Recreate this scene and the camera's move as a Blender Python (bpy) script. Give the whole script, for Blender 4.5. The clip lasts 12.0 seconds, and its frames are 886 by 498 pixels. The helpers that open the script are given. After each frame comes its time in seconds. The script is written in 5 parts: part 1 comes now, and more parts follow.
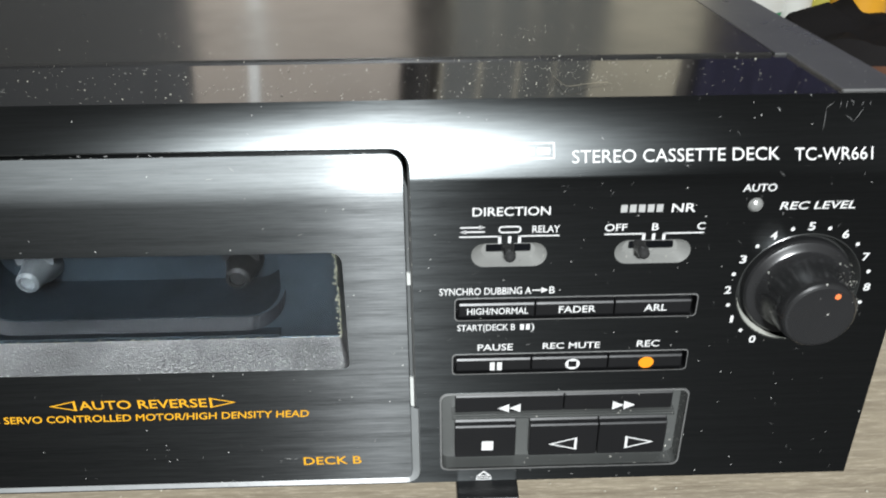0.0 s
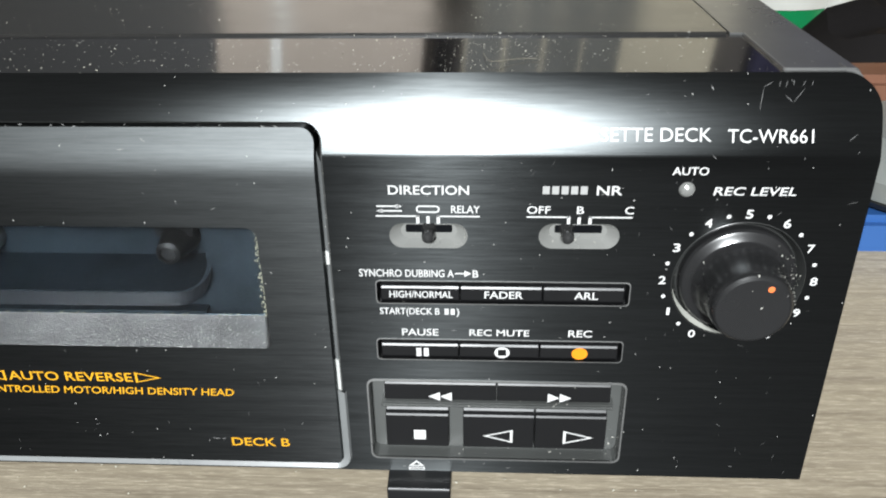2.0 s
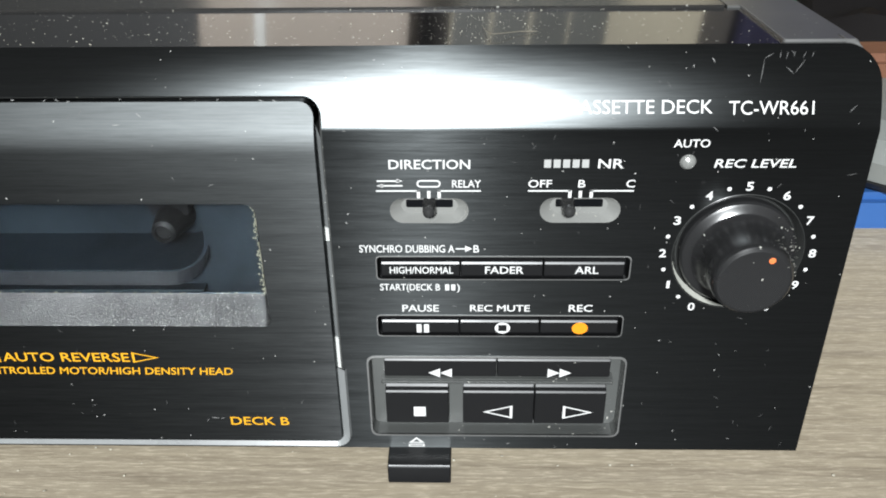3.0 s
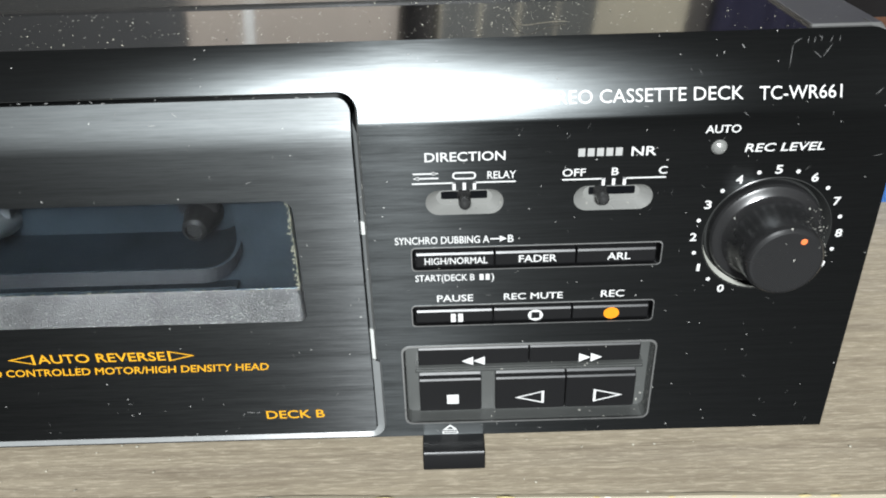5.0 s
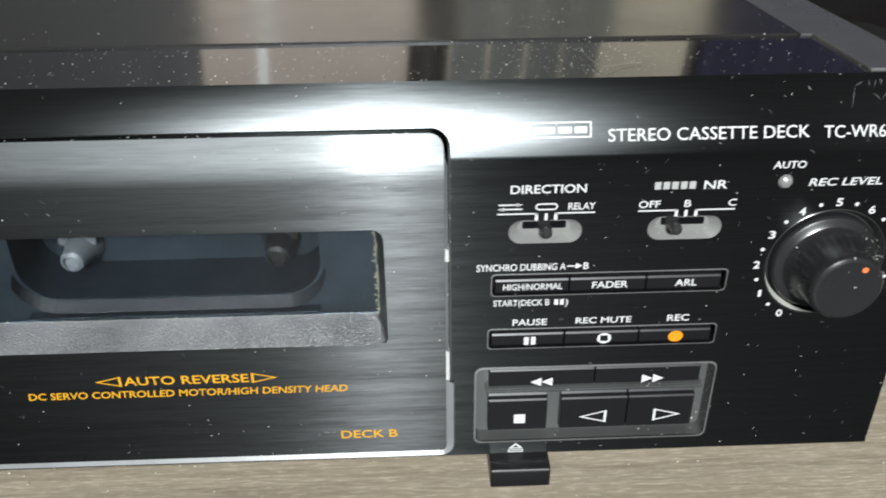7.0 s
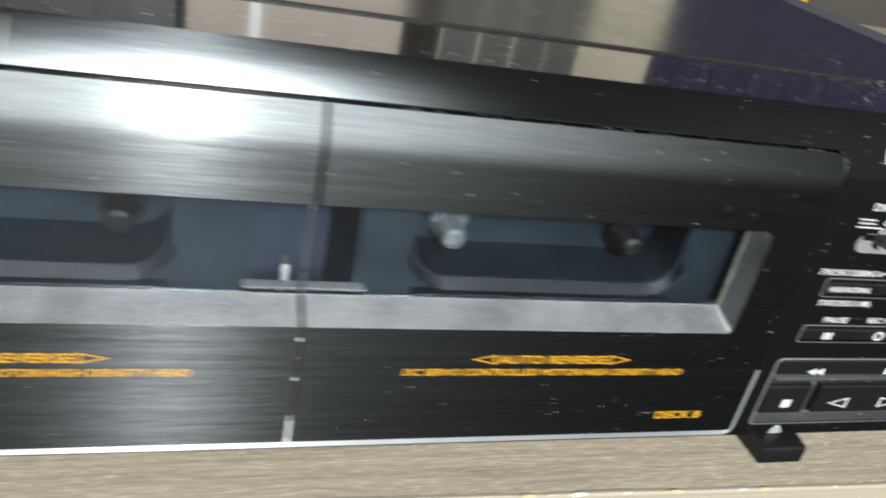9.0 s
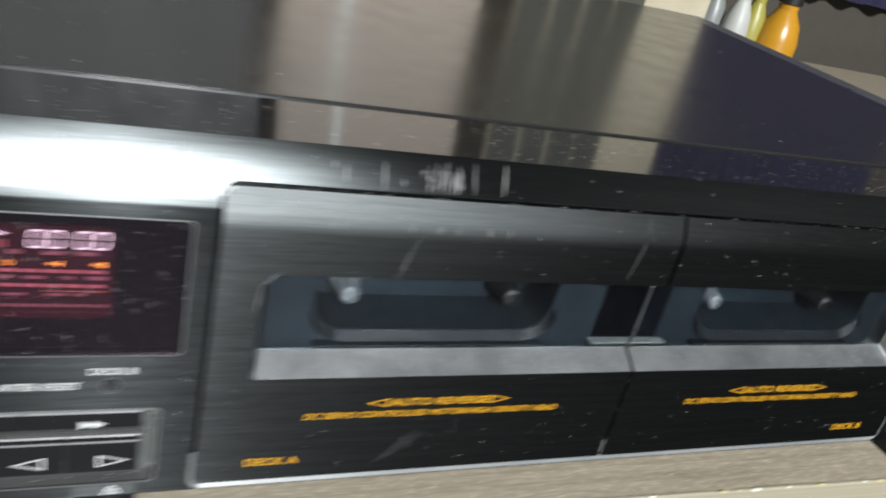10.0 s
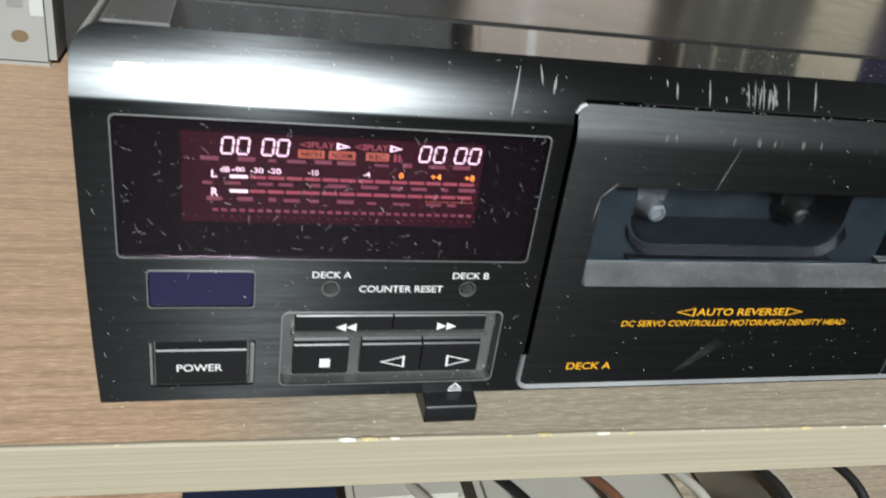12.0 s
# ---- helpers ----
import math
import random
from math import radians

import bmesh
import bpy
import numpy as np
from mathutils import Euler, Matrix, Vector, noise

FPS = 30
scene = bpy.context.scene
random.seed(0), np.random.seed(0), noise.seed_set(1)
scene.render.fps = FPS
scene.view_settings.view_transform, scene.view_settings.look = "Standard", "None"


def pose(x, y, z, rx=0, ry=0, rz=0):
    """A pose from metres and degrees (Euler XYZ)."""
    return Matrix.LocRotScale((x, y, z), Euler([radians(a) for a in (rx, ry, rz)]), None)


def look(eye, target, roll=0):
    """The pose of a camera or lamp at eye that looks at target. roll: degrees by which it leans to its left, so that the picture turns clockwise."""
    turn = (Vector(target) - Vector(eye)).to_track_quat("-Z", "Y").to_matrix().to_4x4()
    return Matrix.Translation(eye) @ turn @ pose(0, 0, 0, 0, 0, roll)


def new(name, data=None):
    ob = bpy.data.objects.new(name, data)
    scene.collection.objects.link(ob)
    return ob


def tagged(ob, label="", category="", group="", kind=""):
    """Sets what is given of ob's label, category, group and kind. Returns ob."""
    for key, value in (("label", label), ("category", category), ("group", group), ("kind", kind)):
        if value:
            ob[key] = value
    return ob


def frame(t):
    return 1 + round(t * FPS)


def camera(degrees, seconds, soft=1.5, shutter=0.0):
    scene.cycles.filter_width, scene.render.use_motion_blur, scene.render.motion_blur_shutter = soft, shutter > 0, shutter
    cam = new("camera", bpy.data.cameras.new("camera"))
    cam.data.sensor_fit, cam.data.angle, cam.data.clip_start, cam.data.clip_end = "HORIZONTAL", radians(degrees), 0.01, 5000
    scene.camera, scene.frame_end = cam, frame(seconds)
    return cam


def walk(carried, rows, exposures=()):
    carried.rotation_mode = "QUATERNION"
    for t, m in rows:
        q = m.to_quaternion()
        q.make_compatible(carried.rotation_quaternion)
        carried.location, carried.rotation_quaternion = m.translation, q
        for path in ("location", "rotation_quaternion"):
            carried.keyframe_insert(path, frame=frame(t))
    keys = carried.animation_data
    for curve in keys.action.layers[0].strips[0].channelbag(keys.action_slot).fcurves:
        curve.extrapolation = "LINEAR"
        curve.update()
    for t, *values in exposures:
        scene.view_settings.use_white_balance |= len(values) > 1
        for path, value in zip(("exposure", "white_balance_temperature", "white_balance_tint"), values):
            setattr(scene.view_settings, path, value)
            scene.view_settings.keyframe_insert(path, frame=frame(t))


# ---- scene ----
cam = camera(57.427, 12.0, 1.9, 0.5)
# seconds, eye in metres, yaw, pitch and roll in degrees
ROWS = [
    (0, 0.33411, -0.13691, 0.16170, -1.546, -28.447, -0.427),
    (0.5, 0.33859, -0.14244, 0.16348, -0.096, -27.012, 0.186),
    (1, 0.34521, -0.14581, 0.16102, 2.665, -26.735, -0.543),
    (1.5, 0.36389, -0.13554, 0.15857, 3.398, -27.405, -0.699),
    (2, 0.36065, -0.13418, 0.15569, 3.140, -28.373, -0.954),
    (2.5, 0.35784, -0.13475, 0.15370, 2.026, -28.909, -0.612),
    (3, 0.35707, -0.13470, 0.15366, 1.697, -29.401, -0.769),
    (3.2, 0.36043, -0.13382, 0.15279, 2.862, -29.254, -1.598),
    (5, 0.34652, -0.13554, 0.15611, 0.097, -30.652, -1.702),
    (5.5, 0.34699, -0.13565, 0.15364, -0.710, -30.911, -1.392),
    (6, 0.34345, -0.13488, 0.15427, -1.254, -30.685, -1.263),
    (6.5, 0.33902, -0.14181, 0.17001, -1.533, -29.822, -1.011),
    (6.7, 0.33318, -0.14199, 0.16611, -1.598, -29.581, -0.713),
    (8.3, 0.28584, -0.13441, 0.15569, -6.740, -28.579, 2.991),
    (8.5, 0.27135, -0.13504, 0.15117, -10.117, -27.640, 6.313),
    (8.7, 0.24777, -0.13440, 0.14948, -14.935, -27.574, 9.349),
    (9, 0.19507, -0.13381, 0.15486, -19.914, -28.019, 12.314),
    (9.3, 0.16377, -0.12829, 0.15925, -22.508, -29.170, 14.696),
    (9.5, 0.14644, -0.12235, 0.15969, -26.766, -28.936, 16.842),
    (9.7, 0.12392, -0.12670, 0.16947, -28.263, -29.214, 17.316),
    (10, 0.08140, -0.14762, 0.17515, -25.800, -25.970, 14.502),
    (10.2, 0.05979, -0.15297, 0.17253, -25.364, -25.831, 13.726),
    (10.5, 0.04403, -0.15380, 0.15985, -23.568, -27.402, 13.385),
    (11, 0.02187, -0.15784, 0.16361, -19.822, -27.954, 11.237),
    (11.5, 0.02292, -0.15498, 0.16611, -17.126, -28.567, 9.429),
    (12, 0.03018, -0.16087, 0.15868, -16.336, -27.927, 8.708),
]


def stand(x, y, z, yaw, pitch, roll):
    return pose(x, y, z, 0, 0, yaw) @ pose(0, 0, 0, 90 + pitch, 0, 0) @ pose(0, 0, 0, 0, 0, roll)


walk(cam, [(t, stand(*r)) for t, *r in ROWS], ((0.0, -0.08), (1.5, 0.05), (2.5, 0.08), (5.0, 0.02), (6.0, 0.02), (6.5, -0.16), (8.5, 0.06), (9.0, 0.14), (10.0, -0.14), (10.5, 0.0), (11.5, -0.03), (12.0, -0.18)))

from mathutils.geometry import delaunay_2d_cdt

# ---------------------------------------------------------------- light
# Fixed distant lamp added in place of the flash carried beside the camera.
LAMP_AT = (0.14, -3.75, 2.10)
lamp_data = bpy.data.lights.new("flash_stand_in", "AREA")
lamp_data.shape, lamp_data.size, lamp_data.energy, lamp_data.color = "DISK", 0.36, 400.0, (0.955, 1.0, 1.02)
lamp = new("flash_stand_in", lamp_data)
lamp.matrix_world = look(LAMP_AT, (0.21, 0.02, 0.08))
world = bpy.data.worlds.new("room_air")
world.use_nodes = True
world.node_tree.nodes["Background"].inputs[0].default_value = (0.9, 0.85, 0.75, 1)
world.node_tree.nodes["Background"].inputs[1].default_value = 0.003
scene.world = world
scene.view_settings.exposure = 0.0


# ---------------------------------------------------------------- materials
class Nodes:
    """A node material under construction."""

    def __init__(self, name):
        self.mat = bpy.data.materials.new(name)
        self.mat.use_nodes = True
        self.tree = self.mat.node_tree
        self.bsdf = self.tree.nodes["Principled BSDF"]
        self.coord = self.tree.nodes.new("ShaderNodeTexCoord").outputs["Object"]

    def add(self, kind, **settings):
        node = self.tree.nodes.new(kind)
        for key, value in settings.items():
            node.inputs[key.replace("_", " ")].default_value = value
        return node

    def link(self, a, b):
        self.tree.links.new(a, b)

    def mapped(self, scale):
        node = self.add("ShaderNodeMapping", Scale=scale)
        self.link(self.coord, node.inputs[0])
        return node.outputs[0]

    def noise(self, scale=(1, 1, 1), size=10.0, detail=4.0, rough=0.6):
        node = self.add("ShaderNodeTexNoise", Scale=size, Detail=detail, Roughness=rough)
        self.link(self.mapped(scale), node.inputs["Vector"])
        return node.outputs["Fac"]

    def ramp(self, value, low, high, a=(0, 0, 0, 1), b=(1, 1, 1, 1)):
        node = self.tree.nodes.new("ShaderNodeValToRGB")
        e = node.color_ramp.elements
        e[0].position, e[1].position, e[0].color, e[1].color = low, high, a, b
        self.link(value, node.inputs[0])
        return node.outputs[0]

    def math(self, op, a, b):
        node = self.tree.nodes.new("ShaderNodeMath")
        node.operation = op
        for n, v in enumerate((a, b)):
            if isinstance(v, (int, float)):
                node.inputs[n].default_value = v
            else:
                self.link(v, node.inputs[n])
        return node.outputs[0]

    def mix(self, fac, a, b):
        node = self.tree.nodes.new("ShaderNodeMix")
        node.data_type = "RGBA"
        for socket, v in zip((node.inputs[0], node.inputs[6], node.inputs[7]), (fac, a, b)):
            if isinstance(v, (int, float, tuple)):
                socket.default_value = v
            else:
                self.link(v, socket)
        return node.outputs[2]

    def bump(self, height, strength, distance=0.0002):
        node = self.add("ShaderNodeBump", Strength=strength, Distance=distance)
        self.link(height, node.inputs["Height"])
        self.link(node.outputs[0], self.bsdf.inputs["Normal"])

    def dust(self, share, size=1400.0, stretch=(1, 1, 1)):
        """Small separate specks; share is the part of the cells that hold one."""
        v = self.tree.nodes.new("ShaderNodeTexVoronoi")
        v.inputs["Scale"].default_value = size
        warp = self.add("ShaderNodeTexNoise", Scale=size * 1.3, Detail=2.0)
        self.link(self.coord, warp.inputs["Vector"])
        add = self.tree.nodes.new("ShaderNodeVectorMath")
        add.operation = "MULTIPLY_ADD"
        self.link(warp.outputs["Color"], add.inputs[0])
        add.inputs[1].default_value = (1.2 / size,) * 3
        self.link(self.mapped(stretch), add.inputs[2])
        self.link(add.outputs[0], v.inputs["Vector"])
        near = self.math("LESS_THAN", v.outputs["Distance"], 0.30)
        pick = self.tree.nodes.new("ShaderNodeSeparateColor")
        self.link(v.outputs["Color"], pick.inputs[0])
        patchy = self.ramp(self.noise((1, 1, 1), 22.0, 3.0), 0.35, 0.75)
        lots = self.math("MULTIPLY", patchy, 2.0 * share)
        return self.math("MULTIPLY", near, self.math("LESS_THAN", pick.outputs[0], lots))

    def set(self, **values):
        for key, value in values.items():
            socket = self.bsdf.inputs[key.replace("_", " ")]
            if isinstance(value, (int, float, tuple)):
                socket.default_value = value
            else:
                self.link(value, socket)
        return self


def plain(name, color, rough=0.4, metal=0.0, spread=0.15, grain=300.0, bump=0.1, specks=0.0, fine=1400.0, level=0.5):
    n = Nodes(name)
    low = tuple(c * (1 - spread) for c in color) + (1,)
    high = tuple(min(1, c * (1 + spread)) for c in color) + (1,)
    base = n.mix(n.noise((1, 1, 1), 25.0), low, high)
    if specks:
        base = n.mix(n.dust(specks, fine), base, (0.45, 0.44, 0.40, 1))
    r = n.ramp(n.noise((1, 1, 1), 60.0), 0.3, 0.8, (rough * 0.85,) * 3 + (1,), (min(1, rough * 1.2),) * 3 + (1,))
    n.set(Base_Color=base, Roughness=r, Metallic=metal, Specular_IOR_Level=level)
    n.bump(n.noise((1, 1, 1), grain), bump)
    return n.mat


def brushed(name, color, rough, streak_color, streak_rough, specks, matt=0.006, tall=0.10):
    """Black anodised sheet: a broad sheen, a narrow upright streak from the horizontal brushing, and dust."""
    n = Nodes(name)
    fine = n.noise((110, 600, 2600), 1.0, 4.0, 0.7)
    wide = n.noise((14, 60, 520), 1.0, 5.0, 0.65)
    lines_ = n.math("MULTIPLY", n.math("ADD", fine, wide), 0.5)
    smear = n.ramp(n.noise((1, 1, 1), 18.0, 6.0), 0.5, 0.85)
    across = n.add("ShaderNodeCombineXYZ", X=1.0, Y=0.0, Z=0.0)
    relief = n.add("ShaderNodeBump", Strength=0.075, Distance=0.0001)
    n.link(fine, relief.inputs["Height"])

    def sheen(tint, r, along, kind, low, high):
        g = n.add("ShaderNodeBsdfAnisotropic", Roughness=r, Anisotropy=along)
        g.distribution = kind
        c = n.ramp(lines_, 0.38, 0.62, tuple(v * low for v in tint) + (1,), tuple(v * high for v in tint) + (1,))
        n.link(n.mix(n.math("MULTIPLY", smear, 0.25), c, tuple(v * 1.5 for v in tint) + (1,)), g.inputs["Color"])
        n.link(across.outputs[0], g.inputs["Tangent"])
        n.link(relief.outputs[0], g.inputs["Normal"])
        return g.outputs[0]

    def added(p, q):
        node = n.tree.nodes.new("ShaderNodeAddShader")
        n.link(p, node.inputs[0]), n.link(q, node.inputs[1])
        return node.outputs[0]

    flat_paint = n.add("ShaderNodeBsdfDiffuse", Color=(matt, matt * 1.03, matt * 1.04, 1))
    gloss = added(sheen(color, rough, tall, "BECKMANN", 0.85, 1.15), sheen(streak_color, streak_rough, 0.72, "GGX", 0.55, 1.4))
    metal = added(gloss, flat_paint.outputs[0])
    n.set(Base_Color=(0.42, 0.42, 0.40, 1), Roughness=0.8)
    both = n.tree.nodes.new("ShaderNodeMixShader")
    n.link(n.dust(specks * 1.1, 2300.0), both.inputs[0])
    n.link(metal, both.inputs[1]), n.link(n.bsdf.outputs[0], both.inputs[2])
    n.link(both.outputs[0], n.tree.nodes["Material Output"].inputs["Surface"])
    return n.mat


def satin(name, color, rough, matt, grain, bump, specks=0.0, fine=1400.0):
    """Moulded plastic with a soft, bounded sheen over a dark body, and pale specks painted as glints."""
    n = Nodes(name)
    mottle = n.noise((1, 1, 1), 60.0, 5.0)
    relief = n.add("ShaderNodeBump", Strength=bump, Distance=0.0002)
    n.link(n.noise((1, 1, 1), grain), relief.inputs["Height"])
    g = n.add("ShaderNodeBsdfAnisotropic", Roughness=rough)
    g.distribution = "BECKMANN"
    n.link(n.ramp(mottle, 0.35, 0.65, tuple(v * 0.75 for v in color) + (1,), tuple(v * 1.25 for v in color) + (1,)), g.inputs["Color"])
    d = n.add("ShaderNodeBsdfDiffuse")
    base = n.mix(mottle, tuple(v * 0.8 for v in matt) + (1,), tuple(v * 1.2 for v in matt) + (1,))
    if specks:
        # pale dots put into the colour where the grain would sparkle
        base = n.mix(n.dust(specks, fine), base, (0.40, 0.40, 0.38, 1))
    n.link(base, d.inputs["Color"])
    n.link(relief.outputs[0], g.inputs["Normal"]), n.link(relief.outputs[0], d.inputs["Normal"])
    both = n.tree.nodes.new("ShaderNodeAddShader")
    n.link(g.outputs[0], both.inputs[0]), n.link(d.outputs[0], both.inputs[1])
    n.link(both.outputs[0], n.tree.nodes["Material Output"].inputs["Surface"])
    return n.mat


def glass(name, color, rough=0.03):
    n = Nodes(name)
    n.set(Base_Color=color, Roughness=rough, Transmission_Weight=1.0, IOR=1.45)
    n.bump(n.noise((1, 1, 1), 40.0), 0.02)
    return n.mat


def glowing(name, color, strength):
    n = Nodes(name)
    n.set(Base_Color=(0.05, 0.05, 0.05, 1), Emission_Color=color + (1,), Emission_Strength=strength)
    return n.mat


def ink(name, color):
    n = Nodes(name)
    low = tuple(c * 0.8 for c in color) + (1,)
    n.set(Base_Color=n.mix(n.noise((1, 1, 1), 900.0), low, color + (1,)), Roughness=0.5)
    return n.mat


def laminate():
    """Grey-brown wood print: long grain, pores and worn, warmer stretches."""
    n = Nodes("wood_laminate")
    grain = n.noise((30, 420, 1), 1.0, 7.0, 0.75)
    pores = n.noise((160, 1300, 1), 1.0, 3.0, 0.7)
    bands = n.noise((1.5, 60, 1), 1.0, 4.0)
    base = n.mix(grain, (0.14, 0.107, 0.07, 1), (0.66, 0.57, 0.42, 1))
    base = n.mix(n.math("MULTIPLY", n.ramp(bands, 0.35, 0.7), 0.55), base, (0.36, 0.31, 0.25, 1))
    base = n.mix(n.math("MULTIPLY", n.ramp(pores, 0.50, 0.70), 0.6), base, (0.76, 0.67, 0.52, 1))
    streaks = n.noise((12, 260, 1), 1.0, 6.0, 0.78)
    base = n.mix(n.math("MULTIPLY", n.ramp(streaks, 0.48, 0.66), 0.45), base, (0.15, 0.115, 0.08, 1))
    base = n.mix(n.math("MULTIPLY", n.ramp(n.noise((40, 160, 1), 1.0, 6.0, 0.8), 0.55, 0.7), 0.35), base, (0.54, 0.46, 0.34, 1))
    where = n.tree.nodes.new("ShaderNodeSeparateXYZ")
    n.link(n.coord, where.inputs[0])
    edge = n.math("ADD", where.outputs[0], n.math("MULTIPLY", n.noise((1, 1, 1), 30.0), 0.02))
    warm = n.ramp(n.math("MULTIPLY", n.math("ADD", edge, 1.0), 0.5), 0.513, 0.532, (1, 1, 1, 1), (0, 0, 0, 1))
    tint = n.tree.nodes.new("ShaderNodeMix")
    tint.data_type, tint.blend_type = "RGBA", "MULTIPLY"
    n.link(n.math("MULTIPLY", warm, 0.9), tint.inputs[0])
    n.link(base, tint.inputs[6])
    tint.inputs[7].default_value = (1.32, 1.03, 0.88, 1)
    n.set(Base_Color=tint.outputs[2], Roughness=0.55)
    n.bump(n.math("ADD", grain, pores), 0.35, 0.0003)
    return n.mat


def edging():
    """Pale edge strip of the board with fine running ridges."""
    n = Nodes("pale_edge_band")
    ridges = n.noise((4, 1, 900), 1.0, 4.0, 0.6)
    wave = n.noise((3, 1, 160), 1.0, 2.0)
    base = n.mix(ridges, (0.22, 0.19, 0.132, 1), (0.46, 0.41, 0.30, 1))
    base = n.mix(n.math("MULTIPLY", wave, 0.4), base, (0.33, 0.29, 0.22, 1))
    n.set(Base_Color=base, Roughness=0.6)
    n.bump(ridges, 0.6, 0.0004)
    return n.mat


BRUSHED = brushed("brushed_black_metal", (0.055, 0.059, 0.060), 0.312, (0.0105, 0.0113, 0.0115), 0.36, 0.005, 0.004)
DOOR = brushed("brushed_door_metal", (0.071, 0.0755, 0.0765), 0.50, (0.036, 0.0375, 0.038), 0.32, 0.004, 0.0015, 0.20)
LIP = plain("glossy_black_plastic", (0.012, 0.012, 0.013), 0.10, bump=0.01, specks=0.03, level=1.0)
BODY = plain("black_plastic", (0.007, 0.007, 0.0075), 0.32, specks=0.02)
KEY = plain("black_key_plastic", (0.007, 0.007, 0.0075), 0.36, bump=0.03, specks=0.003)
WORN = plain("dusty_grey_plastic", (0.08, 0.083, 0.08), 0.25, spread=0.6, bump=0.3, specks=0.08)
RIM = plain("worn_bare_rim", (0.22, 0.22, 0.215), 0.3, metal=0.4, spread=0.75, bump=0.2)
COVER = plain("dark_painted_steel", (0.019, 0.0182, 0.017), 0.24, spread=0.15, grain=60.0, bump=0.008, specks=0.004, level=1.0)
FLAP = plain("grey_painted_steel", (0.085, 0.085, 0.083), 0.30, spread=0.35, grain=300.0, bump=0.03, specks=0.02, level=0.9)
# The pale specks of the slope stand in for glints on its grain.
SANDY = satin("grainy_grey_slope", (0.32, 0.325, 0.33), 0.465, (0.008, 0.008, 0.0082), 3000.0, 0.9, 0.22, 3400.0)
BAY = satin("blue_grey_bay_plastic", (0.024, 0.031, 0.036), 0.56, (0.0042, 0.0056, 0.0068), 300.0, 0.05)
BAYDARK = plain("dark_bay_plastic", (0.003, 0.0035, 0.0045), 0.35, level=0.2)
PEG = plain("pale_grey_peg", (0.075, 0.08, 0.083), 0.35)
PEGDARK = plain("dark_peg", (0.005, 0.0048, 0.0046), 0.5, level=0.2)
STEEL = plain("switch_dish_metal", (0.30, 0.302, 0.288), 0.27, metal=0.35, spread=0.6, grain=700.0, bump=0.4, specks=0.05)
PANE = glass("clear_window", (0.76, 0.81, 0.85, 1))
DISPLAY = glass("display_window", (0.50, 0.37, 0.48, 1))
IRPANE = plain("violet_infrared_window", (0.014, 0.012, 0.040), 0.10, bump=0.02, specks=0.006)
WHITE = ink("white_print", (0.70, 0.70, 0.69))
AMBER = ink("amber_print", (0.72, 0.36, 0.015))
ORANGE = ink("orange_dot", (0.95, 0.30, 0.01))
SCRATCH = ink("scratch", (0.21, 0.21, 0.205))
FAINT = ink("faint_scratch", (0.10, 0.10, 0.098))
LAMINATE, EDGE = laminate(), edging()
DEEP = plain("display_backing", (0.002, 0.0008, 0.0022), 0.5, level=0.04)
GLOWBACK = plain("display_grid", (0.020, 0.002, 0.005), 0.6, level=0.08)
LIT = glowing("lit_segment", (1.0, 0.97, 0.93), 3.6)
LITAMBER = glowing("lit_amber_figure", (1.0, 0.42, 0.02), 5.0)
DIMAMBER = glowing("dim_amber_field", (1.0, 0.23, 0.03), 1.1)
DIMRED = glowing("dim_red_segment", (1.0, 0.12, 0.15), 0.75)
FAINTRED = glowing("faint_red_segment", (1.0, 0.10, 0.15), 0.36)
REDLED = glowing("red_indicator", (1.0, 0.06, 0.05), 4.0)
KNOBLED = glowing("orange_indicator", (1.0, 0.20, 0.012), 1.5)


# ---------------------------------------------------------------- mesh helpers (millimetres from the deck's left front edge)
RAISE = 15.0
AT = {}


def V(x, y, z):
    return Vector((x / 1000, y / 1000, (z + RAISE) / 1000))


def thing(name, place, label, category, group=""):
    ob = new(name)
    ob.location, ob.empty_display_size = place, 0.02
    AT[ob] = Matrix.Translation(place)
    return tagged(ob, label, category, group)


def part(name, bm, material, parent=None, label=""):
    bmesh.ops.recalc_face_normals(bm, faces=bm.faces)
    for e in bm.edges:
        if len(e.link_faces) == 2 and e.calc_face_angle(0) > 0.32:
            e.smooth = False
    for f in bm.faces:
        f.smooth = True
    mesh = bpy.data.meshes.new(name)
    bm.to_mesh(mesh)
    bm.free()
    mesh.materials.append(material)
    ob = new(name, mesh)
    if parent:
        ob.parent = parent
        ob.matrix_parent_inverse = AT.get(parent, Matrix.Identity(4)).inverted()
    return tagged(ob, label)


def loop_rect(x0, x1, z0, z1, r=1.0, n=4):
    """A rounded rectangle as x, z pairs, anticlockwise seen from the front."""
    out = []
    for cx, cz, a in ((x1 - r, z0 + r, -90), (x1 - r, z1 - r, 0), (x0 + r, z1 - r, 90), (x0 + r, z0 + r, 180)):
        out += [(cx + r * math.cos(radians(a + 90 * k / n)), cz + r * math.sin(radians(a + 90 * k / n))) for k in range(n + 1)]
    return out


